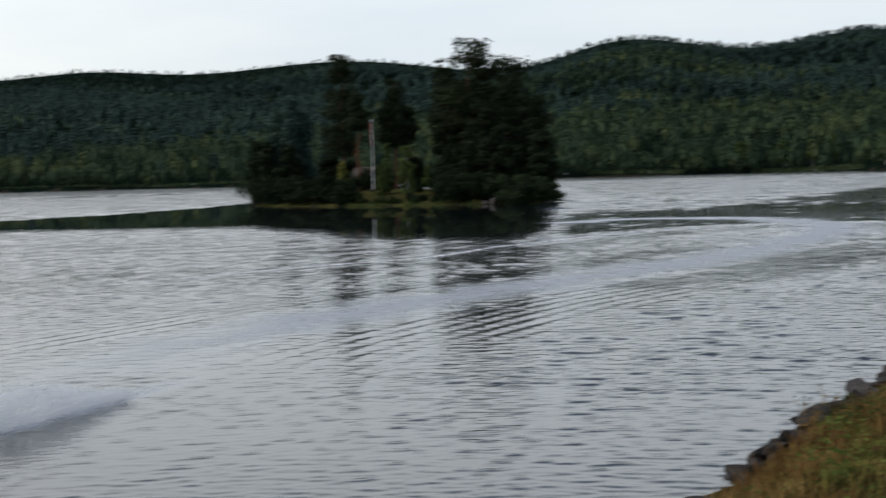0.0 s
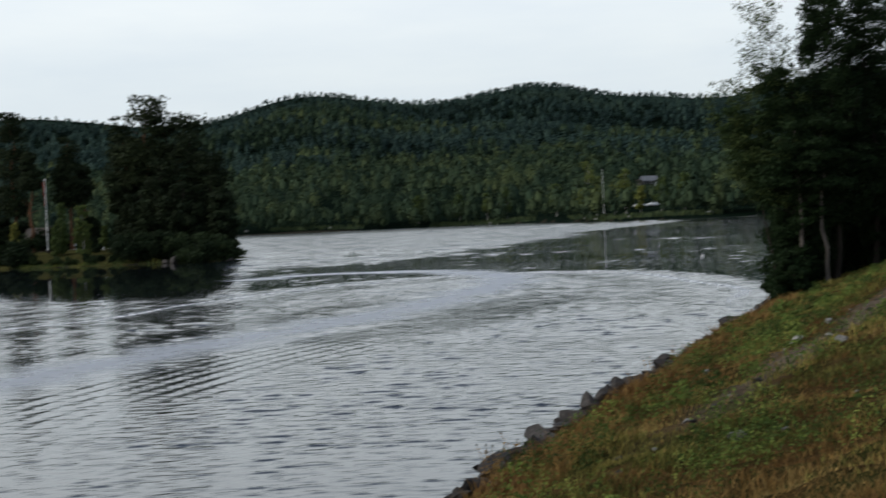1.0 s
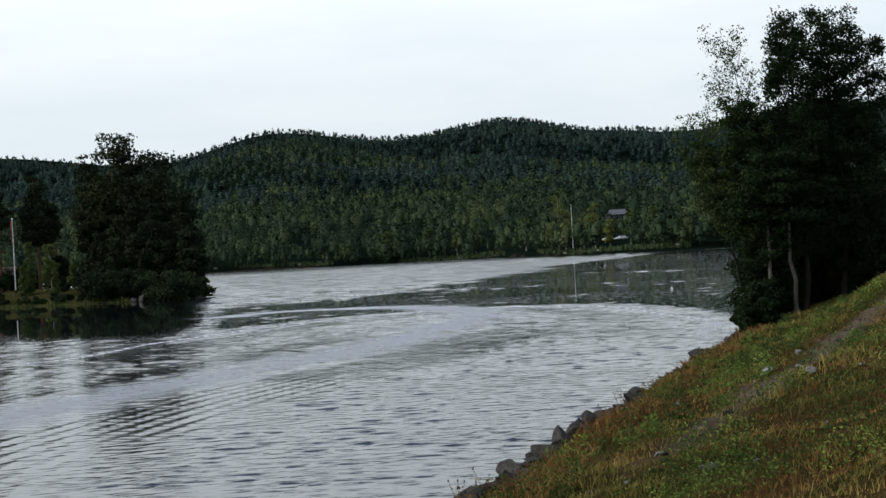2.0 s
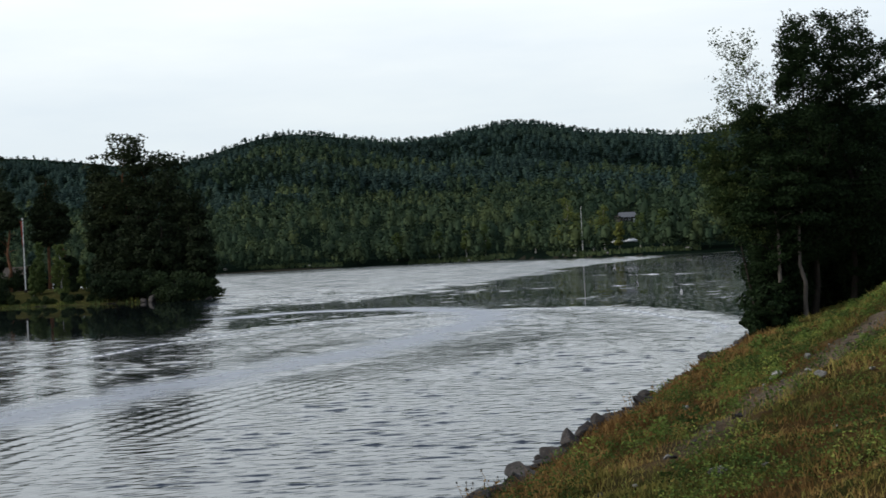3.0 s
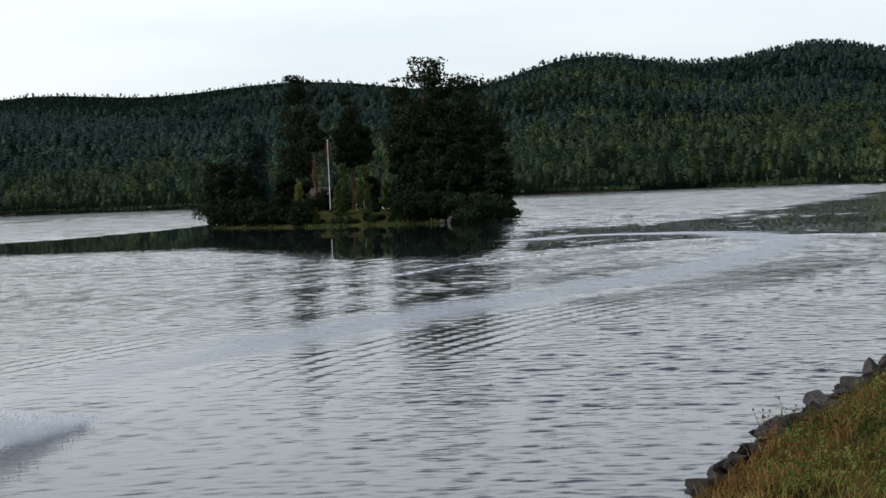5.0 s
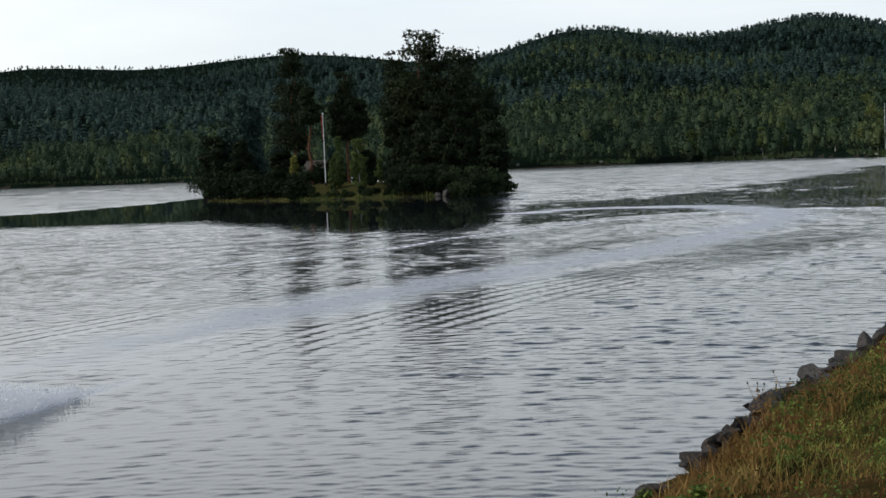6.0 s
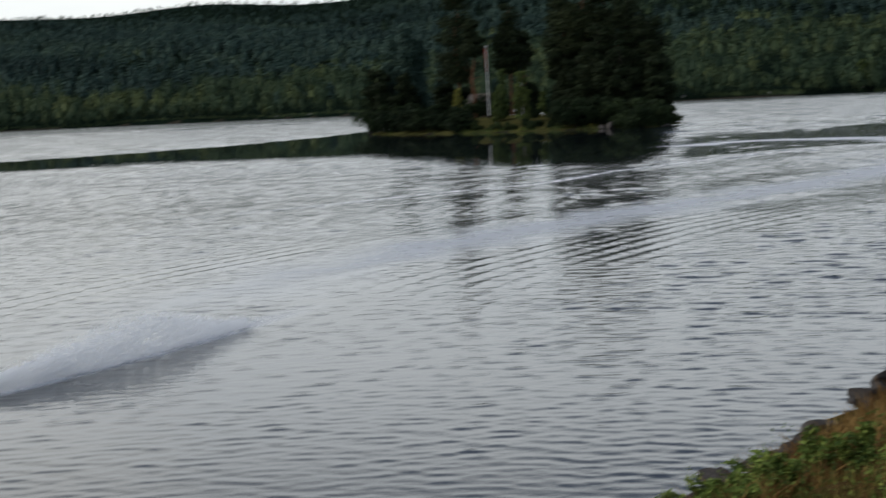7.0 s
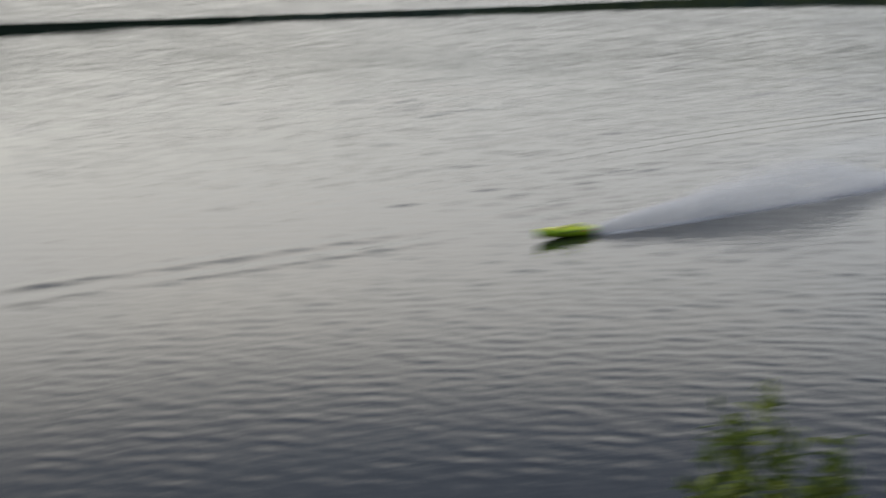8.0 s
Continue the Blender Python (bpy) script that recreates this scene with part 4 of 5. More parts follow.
for kind, az, d, top, seed, kw in (
        ("pine", 8.62, 178, 17.2, 51, dict(w=0.13, low=0.28, n=70)),
        ("pine", 8.06, 174, 12.2, 53, dict(w=0.07, low=0.66, n=20)),
        ("pine", 6.72, 178, 14.3, 52, dict(w=0.13, low=0.42, n=54)),
        ("pine", 6.25, 180, 11.2, 50, dict(w=0.08, low=0.60, n=24)),
        ("pine", 4.05, 168, 17.8, 54, dict(w=0.15, low=0.42, n=80, taper=0.30, tint=0.55)),
        ("pine", 4.8, 170, 15.6, 55, dict(w=0.13, low=0.36, taper=0.45)),
        ("pine", 3.3, 168, 15.9, 56, dict(w=0.15, low=0.35, taper=0.45)),
        ("broad", 2.46, 165, 15.4, 57, dict(w=0.17)),
        ("broad", 1.85, 162, 11.4, 58, dict(w=0.21)),
        ("broad", 3.6, 163, 10.5, 59, dict(w=0.24)),
        ("broad", 4.75, 168, 8.6, 60, dict(w=0.25)),
        ("broad", 1.6, 158, 6.8, 61, dict(w=0.27)),
        ("spruce", 10.42, 190, 13.0, 62, dict(w=0.13)),
        ("spruce", 11.0, 192, 11.9, 63, dict(w=0.14)),
        ("spruce", 10.0, 191, 11.0, 64, dict(w=0.12)),
        ("broad", 11.5, 190, 7.6, 65, dict(w=0.28)),
        ("broad", 10.6, 187, 7.0, 66, dict(w=0.30)),
        ("birch", 8.66, 169, 4.9, 67, dict(w=0.10, tint=0.95)),
        ("birch", 6.35, 162, 6.1, 68, dict(w=0.19, tint=0.45)),
        ("birch", 7.05, 167, 6.6, 69, dict(w=0.09, tint=0.2)), ("birch", 7.3, 166, 4.2, 99, dict(w=0.14, tint=0.3)),
        ("birch", 5.6, 168, 4.0, 70, dict(w=0.24)),
        ("bush", 11.7, 188, 4.4, 71, dict(tint=0.35)), ("bush", 11.0, 186, 4.2, 72, dict(tint=0.4)), ("bush", 10.3, 182, 3.6, 73, dict(tint=0.3)),
        ("bush", 9.4, 182, 3.2, 74, dict(tint=0.3)), ("bush", 7.4, 174, 2.6, 75, dict(tint=0.3)), ("bush", 4.6, 160, 3.4, 76, dict(tint=0.3)),
        ("bush", 3.9, 157, 3.4, 77, dict(tint=0.4)), ("bush", 3.1, 154, 3.0, 78, {}), ("bush", 2.4, 152, 3.2, 79, {}),
        ("bush", 1.7, 151, 2.8, 80, {}), ("bush", 1.3, 152, 2.2, 81, {}),
        ("broad", 7.2, 182, 4.6, 82, dict(w=0.34, tint=0.25)), ("broad", 8.3, 185, 5.0, 83, dict(w=0.30, tint=0.25)), ("broad", 6.0, 178, 5.0, 84, dict(w=0.30, tint=0.25)),
        ("broad", 9.1, 184, 5.6, 85, dict(w=0.34, tint=0.25)), ("spruce", 9.25, 186, 8.6, 86, dict(w=0.15)), ("spruce", 7.3, 186, 6.0, 87, dict(w=0.17)),
        ("broad", 4.3, 165, 7.5, 88, dict(w=0.34, tint=0.25)), ("broad", 2.8, 160, 8.5, 89, dict(w=0.32, tint=0.25)),
        ("bush", 8.15, 174, 3.9, 90, dict(tint=0.5)), ("bush", 7.75, 177, 4.2, 98, dict(tint=0.3)), ("bush", 6.4, 168, 2.5, 91, dict(tint=0.45)), ("bush", 5.2, 162, 2.8, 92, dict(tint=0.25)), ("bush", 5.9, 165, 2.2, 93, dict(tint=0.3)),
        ("bush", 8.9, 178, 3.0, 94, dict(tint=0.25)), ("bush", 3.5, 155, 2.6, 95, dict(tint=0.2)), ("bush", 2.1, 150, 2.4, 96, dict(tint=0.3)), ("bush", 9.8, 182, 3.0, 97, dict(tint=0.35))):
    isle_tree(kind, az, d, top, seed, **kw)
g_isle = np.random.default_rng(500)
for i in range(34):
    az = 1.35 + 10.4 * (i + g_isle.random() * 0.6) / 34
    low = 4.9 < az < 8.4
    isle_tree("bush", az, isle_front(az) + g_isle.uniform(0.6, 2.2), g_isle.uniform(0.7, 1.4) if low else g_isle.uniform(1.6, 3.6), 510 + i, tint=g_isle.uniform(0.3, 0.9) if low else g_isle.uniform(0.05, 0.3))


# ---- stones of the shore ----
def rock_mesh(name, seed, mat, flat=0.7):
    """An angular, weathered boulder about one metre across."""
    g = np.random.default_rng(seed)
    bm = bmesh.new()
    bmesh.ops.create_icosphere(bm, subdivisions=3, radius=0.5)
    cuts = g.normal(0, 1, (16, 3))
    cuts /= np.linalg.norm(cuts, axis=1)[:, None]
    lim = g.uniform(0.17, 0.37, 16)
    for v in bm.verts:
        p = np.array(v.co)
        for c, l in zip(cuts, lim):
            d = p @ c
            if d > l:
                p = p - c * (d - l) * 0.98
        p += 0.05 * noise.noise_vector(Vector(p * 4 + seed)).normalized() * noise.noise(Vector(p * 5 + seed))
        v.co = (p[0], p[1] * 0.85, p[2] * flat)
    me = bpy.data.meshes.new(name)
    bm.to_mesh(me)
    bm.free()
    me.materials.append(mat)
    return me


def place_rock(me, name, label, x, y, size, g, sink=0.25, z=None, group="rocks along the shore"):
    ob = new(name, me)
    base = max(ground_at(x, y), -0.12) if z is None else z
    ob.matrix_basis = pose(x, y, base + size * (0.35 - sink) * 0.8, g.uniform(-14, 14), g.uniform(-14, 14), g.uniform(0, 360)) @ Matrix.Diagonal((size * g.uniform(0.85, 1.3), size, size * g.uniform(0.8, 1.1), 1))
    return tagged(ob, label, "rock", group)


def shore_rocks():
    g = np.random.default_rng(3)
    dark = [rock_mesh("rock", 100 + i, M_ROCK, f) for i, f in enumerate((0.72, 0.6, 0.85, 0.66, 0.5, 0.78))]
    main = ((12.6, 0.55, 0), (13.6, 0.60, 0), (14.0, 0.35, 0.3), (15.3, 0.62, 0.1), (15.9, 0.35, 0.0), (17.2, 0.4, 0.1), (17.9, 0.62, 0), (18.7, 0.36, 0.1), (19.6, 0.55, 0.1),
            (20.2, 0.50, 0.4), (20.5, 0.45, 0.0), (21.5, 0.60, 0.2), (22.6, 0.62, 0.1), (23.4, 0.5, 0.2), (24.3, 0.45, 0), (25.2, 0.7, 0.3), (26.2, 0.75, 0.2), (27.1, 0.6, 0.5),
            (28.4, 0.5, 0.1), (30.4, 0.75, -0.2), (31.6, 0.4, 0.2), (33.5, 0.4, 0.1), (36.0, 0.4, 0.2), (38.9, 0.75, -0.25), (41.0, 0.4, 0.1), (44.0, 0.5, 0.1))
    for i, (y, size, off) in enumerate(main):
        place_rock(dark[i % 6], "rock", "dark grey angular boulder at the waterline", shore_x(y) + off * 0.8 + (0.12 if y < 17 else 0.0), y, size * (0.74 if y < 17 else 1.0), g, 0.08)
    for i in range(34):
        y = 12.6 + 15 * (i + g.random()) / 34
        place_rock(dark[i % 6], "rock", "dark grey boulder piled at the waterline", shore_x(y) + g.uniform(-0.22, 0.32), y, g.uniform(0.32, 0.60) * (0.7 if y < 17 else 1.0), g, 0.02)
    for i in range(110):
        y = 11 + 34 * g.random() ** 1.3
        place_rock(dark[i % 6], "rock", "small grey stone among grass at the waterline", shore_x(y) + g.uniform(-0.2, 0.45), y, g.uniform(0.14, 0.36), g)
    for x, y, size in ((-2.6, 7.4, 0.5), (-1.8, 8.6, 0.45), (-0.95, 10.2, 0.4), (-0.42, 11.2, 0.42), (-0.2, 11.55, 0.26), (0.12, 12.0, 0.3), (-4.4, 3.6, 0.5), (-3.6, 5.2, 0.45)):
        place_rock(dark[int(y) % 6], "rock", "dark grey boulder at the waterline", x, y, size, g)
    pale = [rock_mesh("stone", 200 + i, M_PALE, 0.7) for i in range(3)]
    spots = ((4.2, 14.0, 0.22), (7.4, 19.8, 0.26), (8.25, 24.1, 0.28), (8.6, 23.6, 0.16), (4.55, 13.7, 0.12), (7.0, 20.3, 0.12), (6.3, 22.4, 0.2), (9.3, 25.5, 0.22), (5.9, 15.5, 0.14), (7.8, 19.1, 0.13), (10.4, 28.0, 0.2), (5.2, 17.6, 0.12))
    for i, (x, y, size) in enumerate(spots):
        place_rock(pale[i % 3], "stone", "pale grey stone lying in the grass", x, y, size * 0.95, g, 0.02, group="stones on the slope")
    for i in range(80):
        y = 14 + 24 * g.random()
        place_rock(pale[i % 3] if i % 4 == 0 else dark[i % 6], "stone", "small stone on the trodden gravel path", 0.6 * y - 5.4 + g.normal(0, 0.22), y, g.uniform(0.04, 0.13), g, 0.05, group="stones on the slope")
    for az, d, size in ((3.25, 151.5, 1.8), (3.5, 152.5, 1.0), (1.2, 150.5, 0.9), (11.9, 188, 1.0)):
        x, y, _ = polar(az, d)
        place_rock(dark[int(d) % 6], "rock", "grey boulder at the island's waterline", x, y, size, g, 0.1, -0.1, group="boulders of the island")
    for az, size in ((-16.05, 2.6), (-12.0, 2.0), (-11.6, 1.6), (-8.2, 2.2), (-3.4, 2.0), (-2.4, 1.8), (0.6, 2.4), (-13.2, 1.8), (14.0, 2.0), (15.2, 1.6)):
        x, y, _ = polar(az, float(far_shore(az)) + 5)
        place_rock(pale[int(size * 10) % 3], "rock", "pale boulder on the far lake shore", x, y, size, g, 0.1, group="boulders of the far shore")


shore_rocks()


# ---- growth on the bank ----
def blades_np(x, y, h, width, g, lean=0.5):
    """Tapered, bent grass blades of three points a side."""
    n = len(x)
    z = land(x, y) - 0.02
    t = g.uniform(0, 6.28, n)
    l = h * lean * g.uniform(0.2, 1.3, n)
    dx, dy = np.cos(t) * l, np.sin(t) * l
    a = g.uniform(0, 6.28, n)
    wx, wy = np.cos(a) * width, np.sin(a) * width
    p = np.stack([
        np.stack([x - wx, y - wy, z], -1), np.stack([x + wx, y + wy, z], -1),
        np.stack([x + dx * 0.35 + wx * 0.7, y + dy * 0.35 + wy * 0.7, z + h * 0.6], -1), np.stack([x + dx * 0.35 - wx * 0.7, y + dy * 0.35 - wy * 0.7, z + h * 0.6], -1),
        np.stack([x + dx + wx * 0.1, y + dy + wy * 0.1, z + h * 0.95], -1), np.stack([x + dx - wx * 0.1, y + dy - wy * 0.1, z + h * 0.95], -1)], 1)
    base = np.arange(n)[:, None] * 6
    f = np.concatenate([base + [0, 1, 2, 3], base + [3, 2, 4, 5]])
    return p.reshape(-1, 3), f


def bank_spots(n, g, s_low, s_high, y_low=3.0, y_high=58.0, power=1.5):
    """Places on the near slope, thicker close by."""
    y = y_low + (y_high - y_low) * g.random(n) ** power
    s = g.uniform(s_low, s_high, n)
    return shore_x(y) + s * 1.0946, y, s


def lush(x, y):
    """Where the growth is green rather than dry, about 0 to 1."""
    return np.clip(0.30 + 0.80 * wob(x, y * 0.7, 0.85, 2.2) + 0.45 * wob(x, y * 0.6, 2.6, 0.4), 0, 1)


def bank_growth():
    g = np.random.default_rng(17)
    x, y, s = bank_spots(96000, g, 0.3, 6.2, 8.0, 48.0, 1.6)
    k = np.clip(lush(x, y) + 0.4 * np.clip((y - 28) / 14, 0, 1), 0, 1) * np.clip(s / 1.0, 0.25, 1)
    bare = np.abs(x - 0.6 * y + 5.4) + g.normal(0, 0.25, len(x)) < 0.45
    thin = wob(x, y * 0.7, 2.4, 5.0) + 0.5 * wob(x, y, 6.0, 1.0) > 0.80
    keep = ~(bare & (y > 16)) & ~(thin & (g.random(len(x)) < 0.72))
    green = keep & (g.random(len(x)) < k)
    dry = keep & ~green
    for name, label, m, mat, hh, tl in (
            ("green_grass", "short green grass covering the sloping bank", green, M_GRASS, (0.05, 0.17), 0.55),
            ("dry_grass", "brown and straw-coloured dry grass on the bank", dry, M_DRY, (0.04, 0.12), 0.30)):
        n = int(m.sum())
        h = g.uniform(*hh, n) * (0.55 + 1.0 * np.clip(wob(x[m], y[m], 1.9, 8.0), 0, 1))
        v, f = blades_np(x[m], y[m], h, 0.0034 + 0.00024 * y[m], g, 0.75)
        tint = np.clip(tl + 0.40 * wob(x[m], y[m] * 0.6, 1.2, 6.0) + 0.22 * wob(x[m], y[m], 4.1, 1.0) + g.normal(0, 0.16, n), 0, 1)
        tagged(new(name, mesh_np(name, v, f, mat, False, None, tint=np.repeat(tint, 6))), label, "grass", kind="stuff")
    x, y = g.uniform(-7, 9, 9000), g.uniform(-7, 9, 9000)
    m = (inland(x, y) > 0.3) & (np.hypot(x, y) > 0.5)
    x, y = x[m], y[m]
    v, f = blades_np(x, y, g.uniform(0.05, 0.15, len(x)), 0.006, g, 0.7)
    tint = np.clip(0.5 + 0.3 * wob(x, y, 1.7, 6.0) + g.normal(0, 0.2, len(x)), 0, 1)
    tagged(new("trodden_grass", mesh_np("trodden_grass", v, f, M_GRASS, False, None, tint=np.repeat(tint, 6))), "short trodden grass on top of the bank", "grass", kind="stuff")
    # leafy weeds in the green patches
    cx, cy, _ = bank_spots(100, g, 0.5, 6.2, 9.0, 46.0, 1.35)
    cx, cy = np.repeat(cx, 12), np.repeat(cy, 12)
    near_mid = g.normal(0, 1, (2, len(cx)))
    x, y = cx + 0.24 * near_mid[0], cy + 0.34 * near_mid[1]
    heap = np.exp(-0.35 * (near_mid**2).sum(0))
    m = (inland(x, y) > 0.35) & ~((np.abs(x - 0.6 * y + 5.4) < 0.4) & (y > 16))
    x, y, heap = x[m], y[m], heap[m]
    n, per = len(x), 38
    h = g.uniform(0.18, 0.40, n) * (0.6 + 0.8 * heap) * np.clip(1.5 - y / 40, 0.4, 1.1)
    wide = g.uniform(0.10, 0.26, n)[:, None]
    ang, up, out = g.uniform(0, 6.28, (n, per)), g.uniform(0.15, 1.0, (n, per)), np.sqrt(g.random((n, per)))
    out = out * wide * np.sqrt(1.05 - up * up)
    c = np.stack([x[:, None] + np.cos(ang) * out, y[:, None] + np.sin(ang) * out, land(x, y)[:, None] + h[:, None] * up], -1).reshape(-1, 3)
    nrm = np.stack([np.cos(ang) * 0.5, np.sin(ang) * 0.5, np.full_like(ang, 0.8)], -1).reshape(-1, 3)
    v, f = leaves_np(c, nrm, np.repeat(0.010 + 0.0005 * y, per), g, 0.5)
    tint = np.clip(0.36 + 0.42 * wob(x, y, 0.9, 3.0) + g.normal(0, 0.15, n), 0, 1)
    tagged(new("leafy_weeds", mesh_np("leafy_weeds", v, f, M_WEED, False, None, tint=np.repeat(tint, per * 4))), "bright green leafy weeds growing through the grass", "weeds", kind="stuff")
    # broad clumps of taller weeds, each casting its own shade
    x, y, s = bank_spots(80, g, 0.9, 6.0, 10.0, 33.0, 1.4)
    m = lush(x, y) > 0.45
    x, y = x[m], y[m]
    n, per = len(x), 150
    h, wide = g.uniform(0.22, 0.46, n), g.uniform(0.16, 0.36, n)[:, None]
    ang, up, out = g.uniform(0, 6.28, (n, per)), g.uniform(0.05, 1.0, (n, per)), np.sqrt(g.random((n, per)))
    out = out * wide * np.sqrt(1.08 - up * up)
    c = np.stack([x[:, None] + np.cos(ang) * out, y[:, None] + np.sin(ang) * out, land(x, y)[:, None] + h[:, None] * up], -1).reshape(-1, 3)
    nrm = np.stack([np.cos(ang) * 0.6, np.sin(ang) * 0.6, np.full_like(ang, 0.7)], -1).reshape(-1, 3)
    v, f = leaves_np(c, nrm, np.repeat(0.015 + 0.0006 * y, per), g, 0.45)
    # lit tops and shaded bases are put into the tint, by leaf height
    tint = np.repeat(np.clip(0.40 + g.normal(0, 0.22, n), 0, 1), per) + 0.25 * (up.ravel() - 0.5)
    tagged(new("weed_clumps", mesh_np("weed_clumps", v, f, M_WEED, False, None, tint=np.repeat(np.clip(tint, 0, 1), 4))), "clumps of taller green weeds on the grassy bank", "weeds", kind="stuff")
    # low russet growth between the stones of the waterline
    x, y, s = bank_spots(14000, g, 0.25, 1.2, 6.0, 47.0)
    h = g.uniform(0.08, 0.26, len(x))
    v, f = blades_np(x, y, h, 0.004 + 0.0003 * y, g, 0.8)
    tint = np.clip(0.28 + 0.25 * wob(x, y, 1.3, 3.0) + g.normal(0, 0.18, len(x)), 0, 1)
    tagged(new("russet_grass", mesh_np("russet_grass", v, f, M_DRY, False, None, tint=np.repeat(tint, 6))), "russet dry growth along the stony waterline", "grass", kind="stuff")


bank_growth()


def tall_weed(x, y, height, seed, leaf=M_WEED, label="tall leafy weed on the bank", seeds=True, stems=3, leaf_n=26, size=0.05):
    """A weed: each stem with its leaves, and dark seed heads on top."""
    g = np.random.default_rng(seed)
    root = new("tall_weed")
    root.location = (x, y, ground_at(x, y) - 0.02)
    tagged(root, label, "weed", "tall weeds on the bank")
    for _ in range(stems):
        t = g.random() * 6.28
        h = height * g.uniform(0.75, 1.0)
        pts, rr = limb(g, (math.cos(t) * 0.04, math.sin(t) * 0.04, 0), (math.cos(t) * 0.18, math.sin(t) * 0.18, 1), h, 0.006, 6)
        v, f = tube_np(pts, rr, 5)
        stem = under(new("stem", mesh_np("stem", v, f, leaf, True, None, tint=np.full(len(v), 0.2))), root)
        pts = np.array(pts)
        u = g.uniform(0.1, 0.95, leaf_n)
        at = np.stack([np.interp(u, np.linspace(0, 1, len(pts)), pts[:, i]) for i in range(3)], -1)
        d = g.normal(0, 1, (leaf_n, 3)) * [1, 1, 0.3]
        d /= np.linalg.norm(d, axis=1)[:, None]
        v, f = leaves_np(at + d * size * 0.9, d * 0.3 + [0, 0, 0.9], np.full(leaf_n, size), g, 0.35)
        under(tagged(new("leaves", mesh_np("leaves", v, f, leaf, False, None, tint=np.repeat(g.uniform(0.2, 0.8, leaf_n), 4))), kind="stuff"), stem)
        if seeds:
            bm = bmesh.new()
            bmesh.ops.create_icosphere(bm, subdivisions=2, radius=0.006, matrix=pose(*pts[-1]) @ Matrix.Diagonal((1, 1, 2.2, 1)))
            for v in bm.verts:
                v.co += Vector(g.normal(0, 0.003, 3))
            part("seed_head", bm, M_BARK, stem, "dark brown dried seed head")
    return root


for i, (y, off, h) in enumerate(((16.6, 0.25, 0.55), (17.2, 0.1, 0.42), (17.0, 0.45, 0.45), (15.4, 0.55, 0.4), (27.4, 0.0, 0.5), (28.2, 0.2, 0.55), (24.6, 0.3, 0.4))):
    tall_weed(shore_x(y) + off, y, h, 400 + i, M_DRY, "thin dry weed with dark seed heads by the water", True, 3, 14, 0.03)
for i, (x, y, h) in enumerate(((-2.04, 5.05, 1.30), (-1.96, 5.0, 1.10), (-1.86, 5.1, 1.0), (-1.98, 5.15, 1.15), (-1.76, 5.2, 0.95), (-1.9, 4.95, 1.0), (-1.55, 5.5, 0.85), (-1.1, 7.8, 0.55), (-0.7, 8.6, 0.5), (-0.3, 10.3, 0.38), (0.0, 10.5, 0.34), (0.3, 10.7, 0.36), (0.7, 11.1, 0.4), (0.15, 10.0, 0.3), (0.5, 10.3, 0.34), (1.0, 11.0, 0.36))):
    tall_weed(x, y, h, 430 + i, M_WEED, "leafy green weed leaning over the water's edge", False, 5, 75, 0.042)


# ---- island and far-shore things ----
def flagpole(x, y, height, label, pennant, group):
    root = new("flagpole")
    root.location = (x, y, ground_at(x, y))
    tagged(root, label, "flagpole", group)
    v, f = tube_np([(0, 0, 0), (0, 0, height * 0.5), (0, 0, height)], (0.0056 * height + 0.022, 0.0046 * height + 0.020, 0.0030 * height + 0.012), 10)
    under(new("pole", mesh_np("pole", v, f, M_WHITE, True)), root)
    bm = bmesh.new()
    bmesh.ops.create_uvsphere(bm, u_segments=10, v_segments=6, radius=0.10, matrix=pose(0, 0, height + 0.06))
    part("finial", bm, M_WHITE, root, "round white finial")
    bm = bmesh.new()
    box(bm, 0, 0, 0.15, 0.3, 0.3, 0.3, 0.03)
    part("footing", bm, M_ROCK, root, "concrete footing")
    if pennant:
        g = np.random.default_rng(2)
        n = 14
        vs = []
        for i in range(n):
            z = height - 0.15 - pennant * i / (n - 1)
            w = 0.13 * (1 - 0.75 * i / (n - 1))
            o = 0.05 * math.sin(i * 0.9)
            vs += [(-0.07, o * 0.4, z), (-0.07 - w * 0.6, 0.05 + o, z - 0.02), (-0.07 - w, -0.03 + o, z - 0.05)]
        fs = [(3 * i + k, 3 * i + k + 1, 3 * i + k + 4, 3 * i + k + 3) for i in range(n - 1) for k in range(2)]
        ob = under(new("pennant", mesh_np("pennant", np.array(vs), np.array(fs), M_RED, True)), root)
        ob.modifiers.new("thickness", "SOLIDIFY").thickness = 0.012
        tagged(ob, "limp red pennant")
    return root


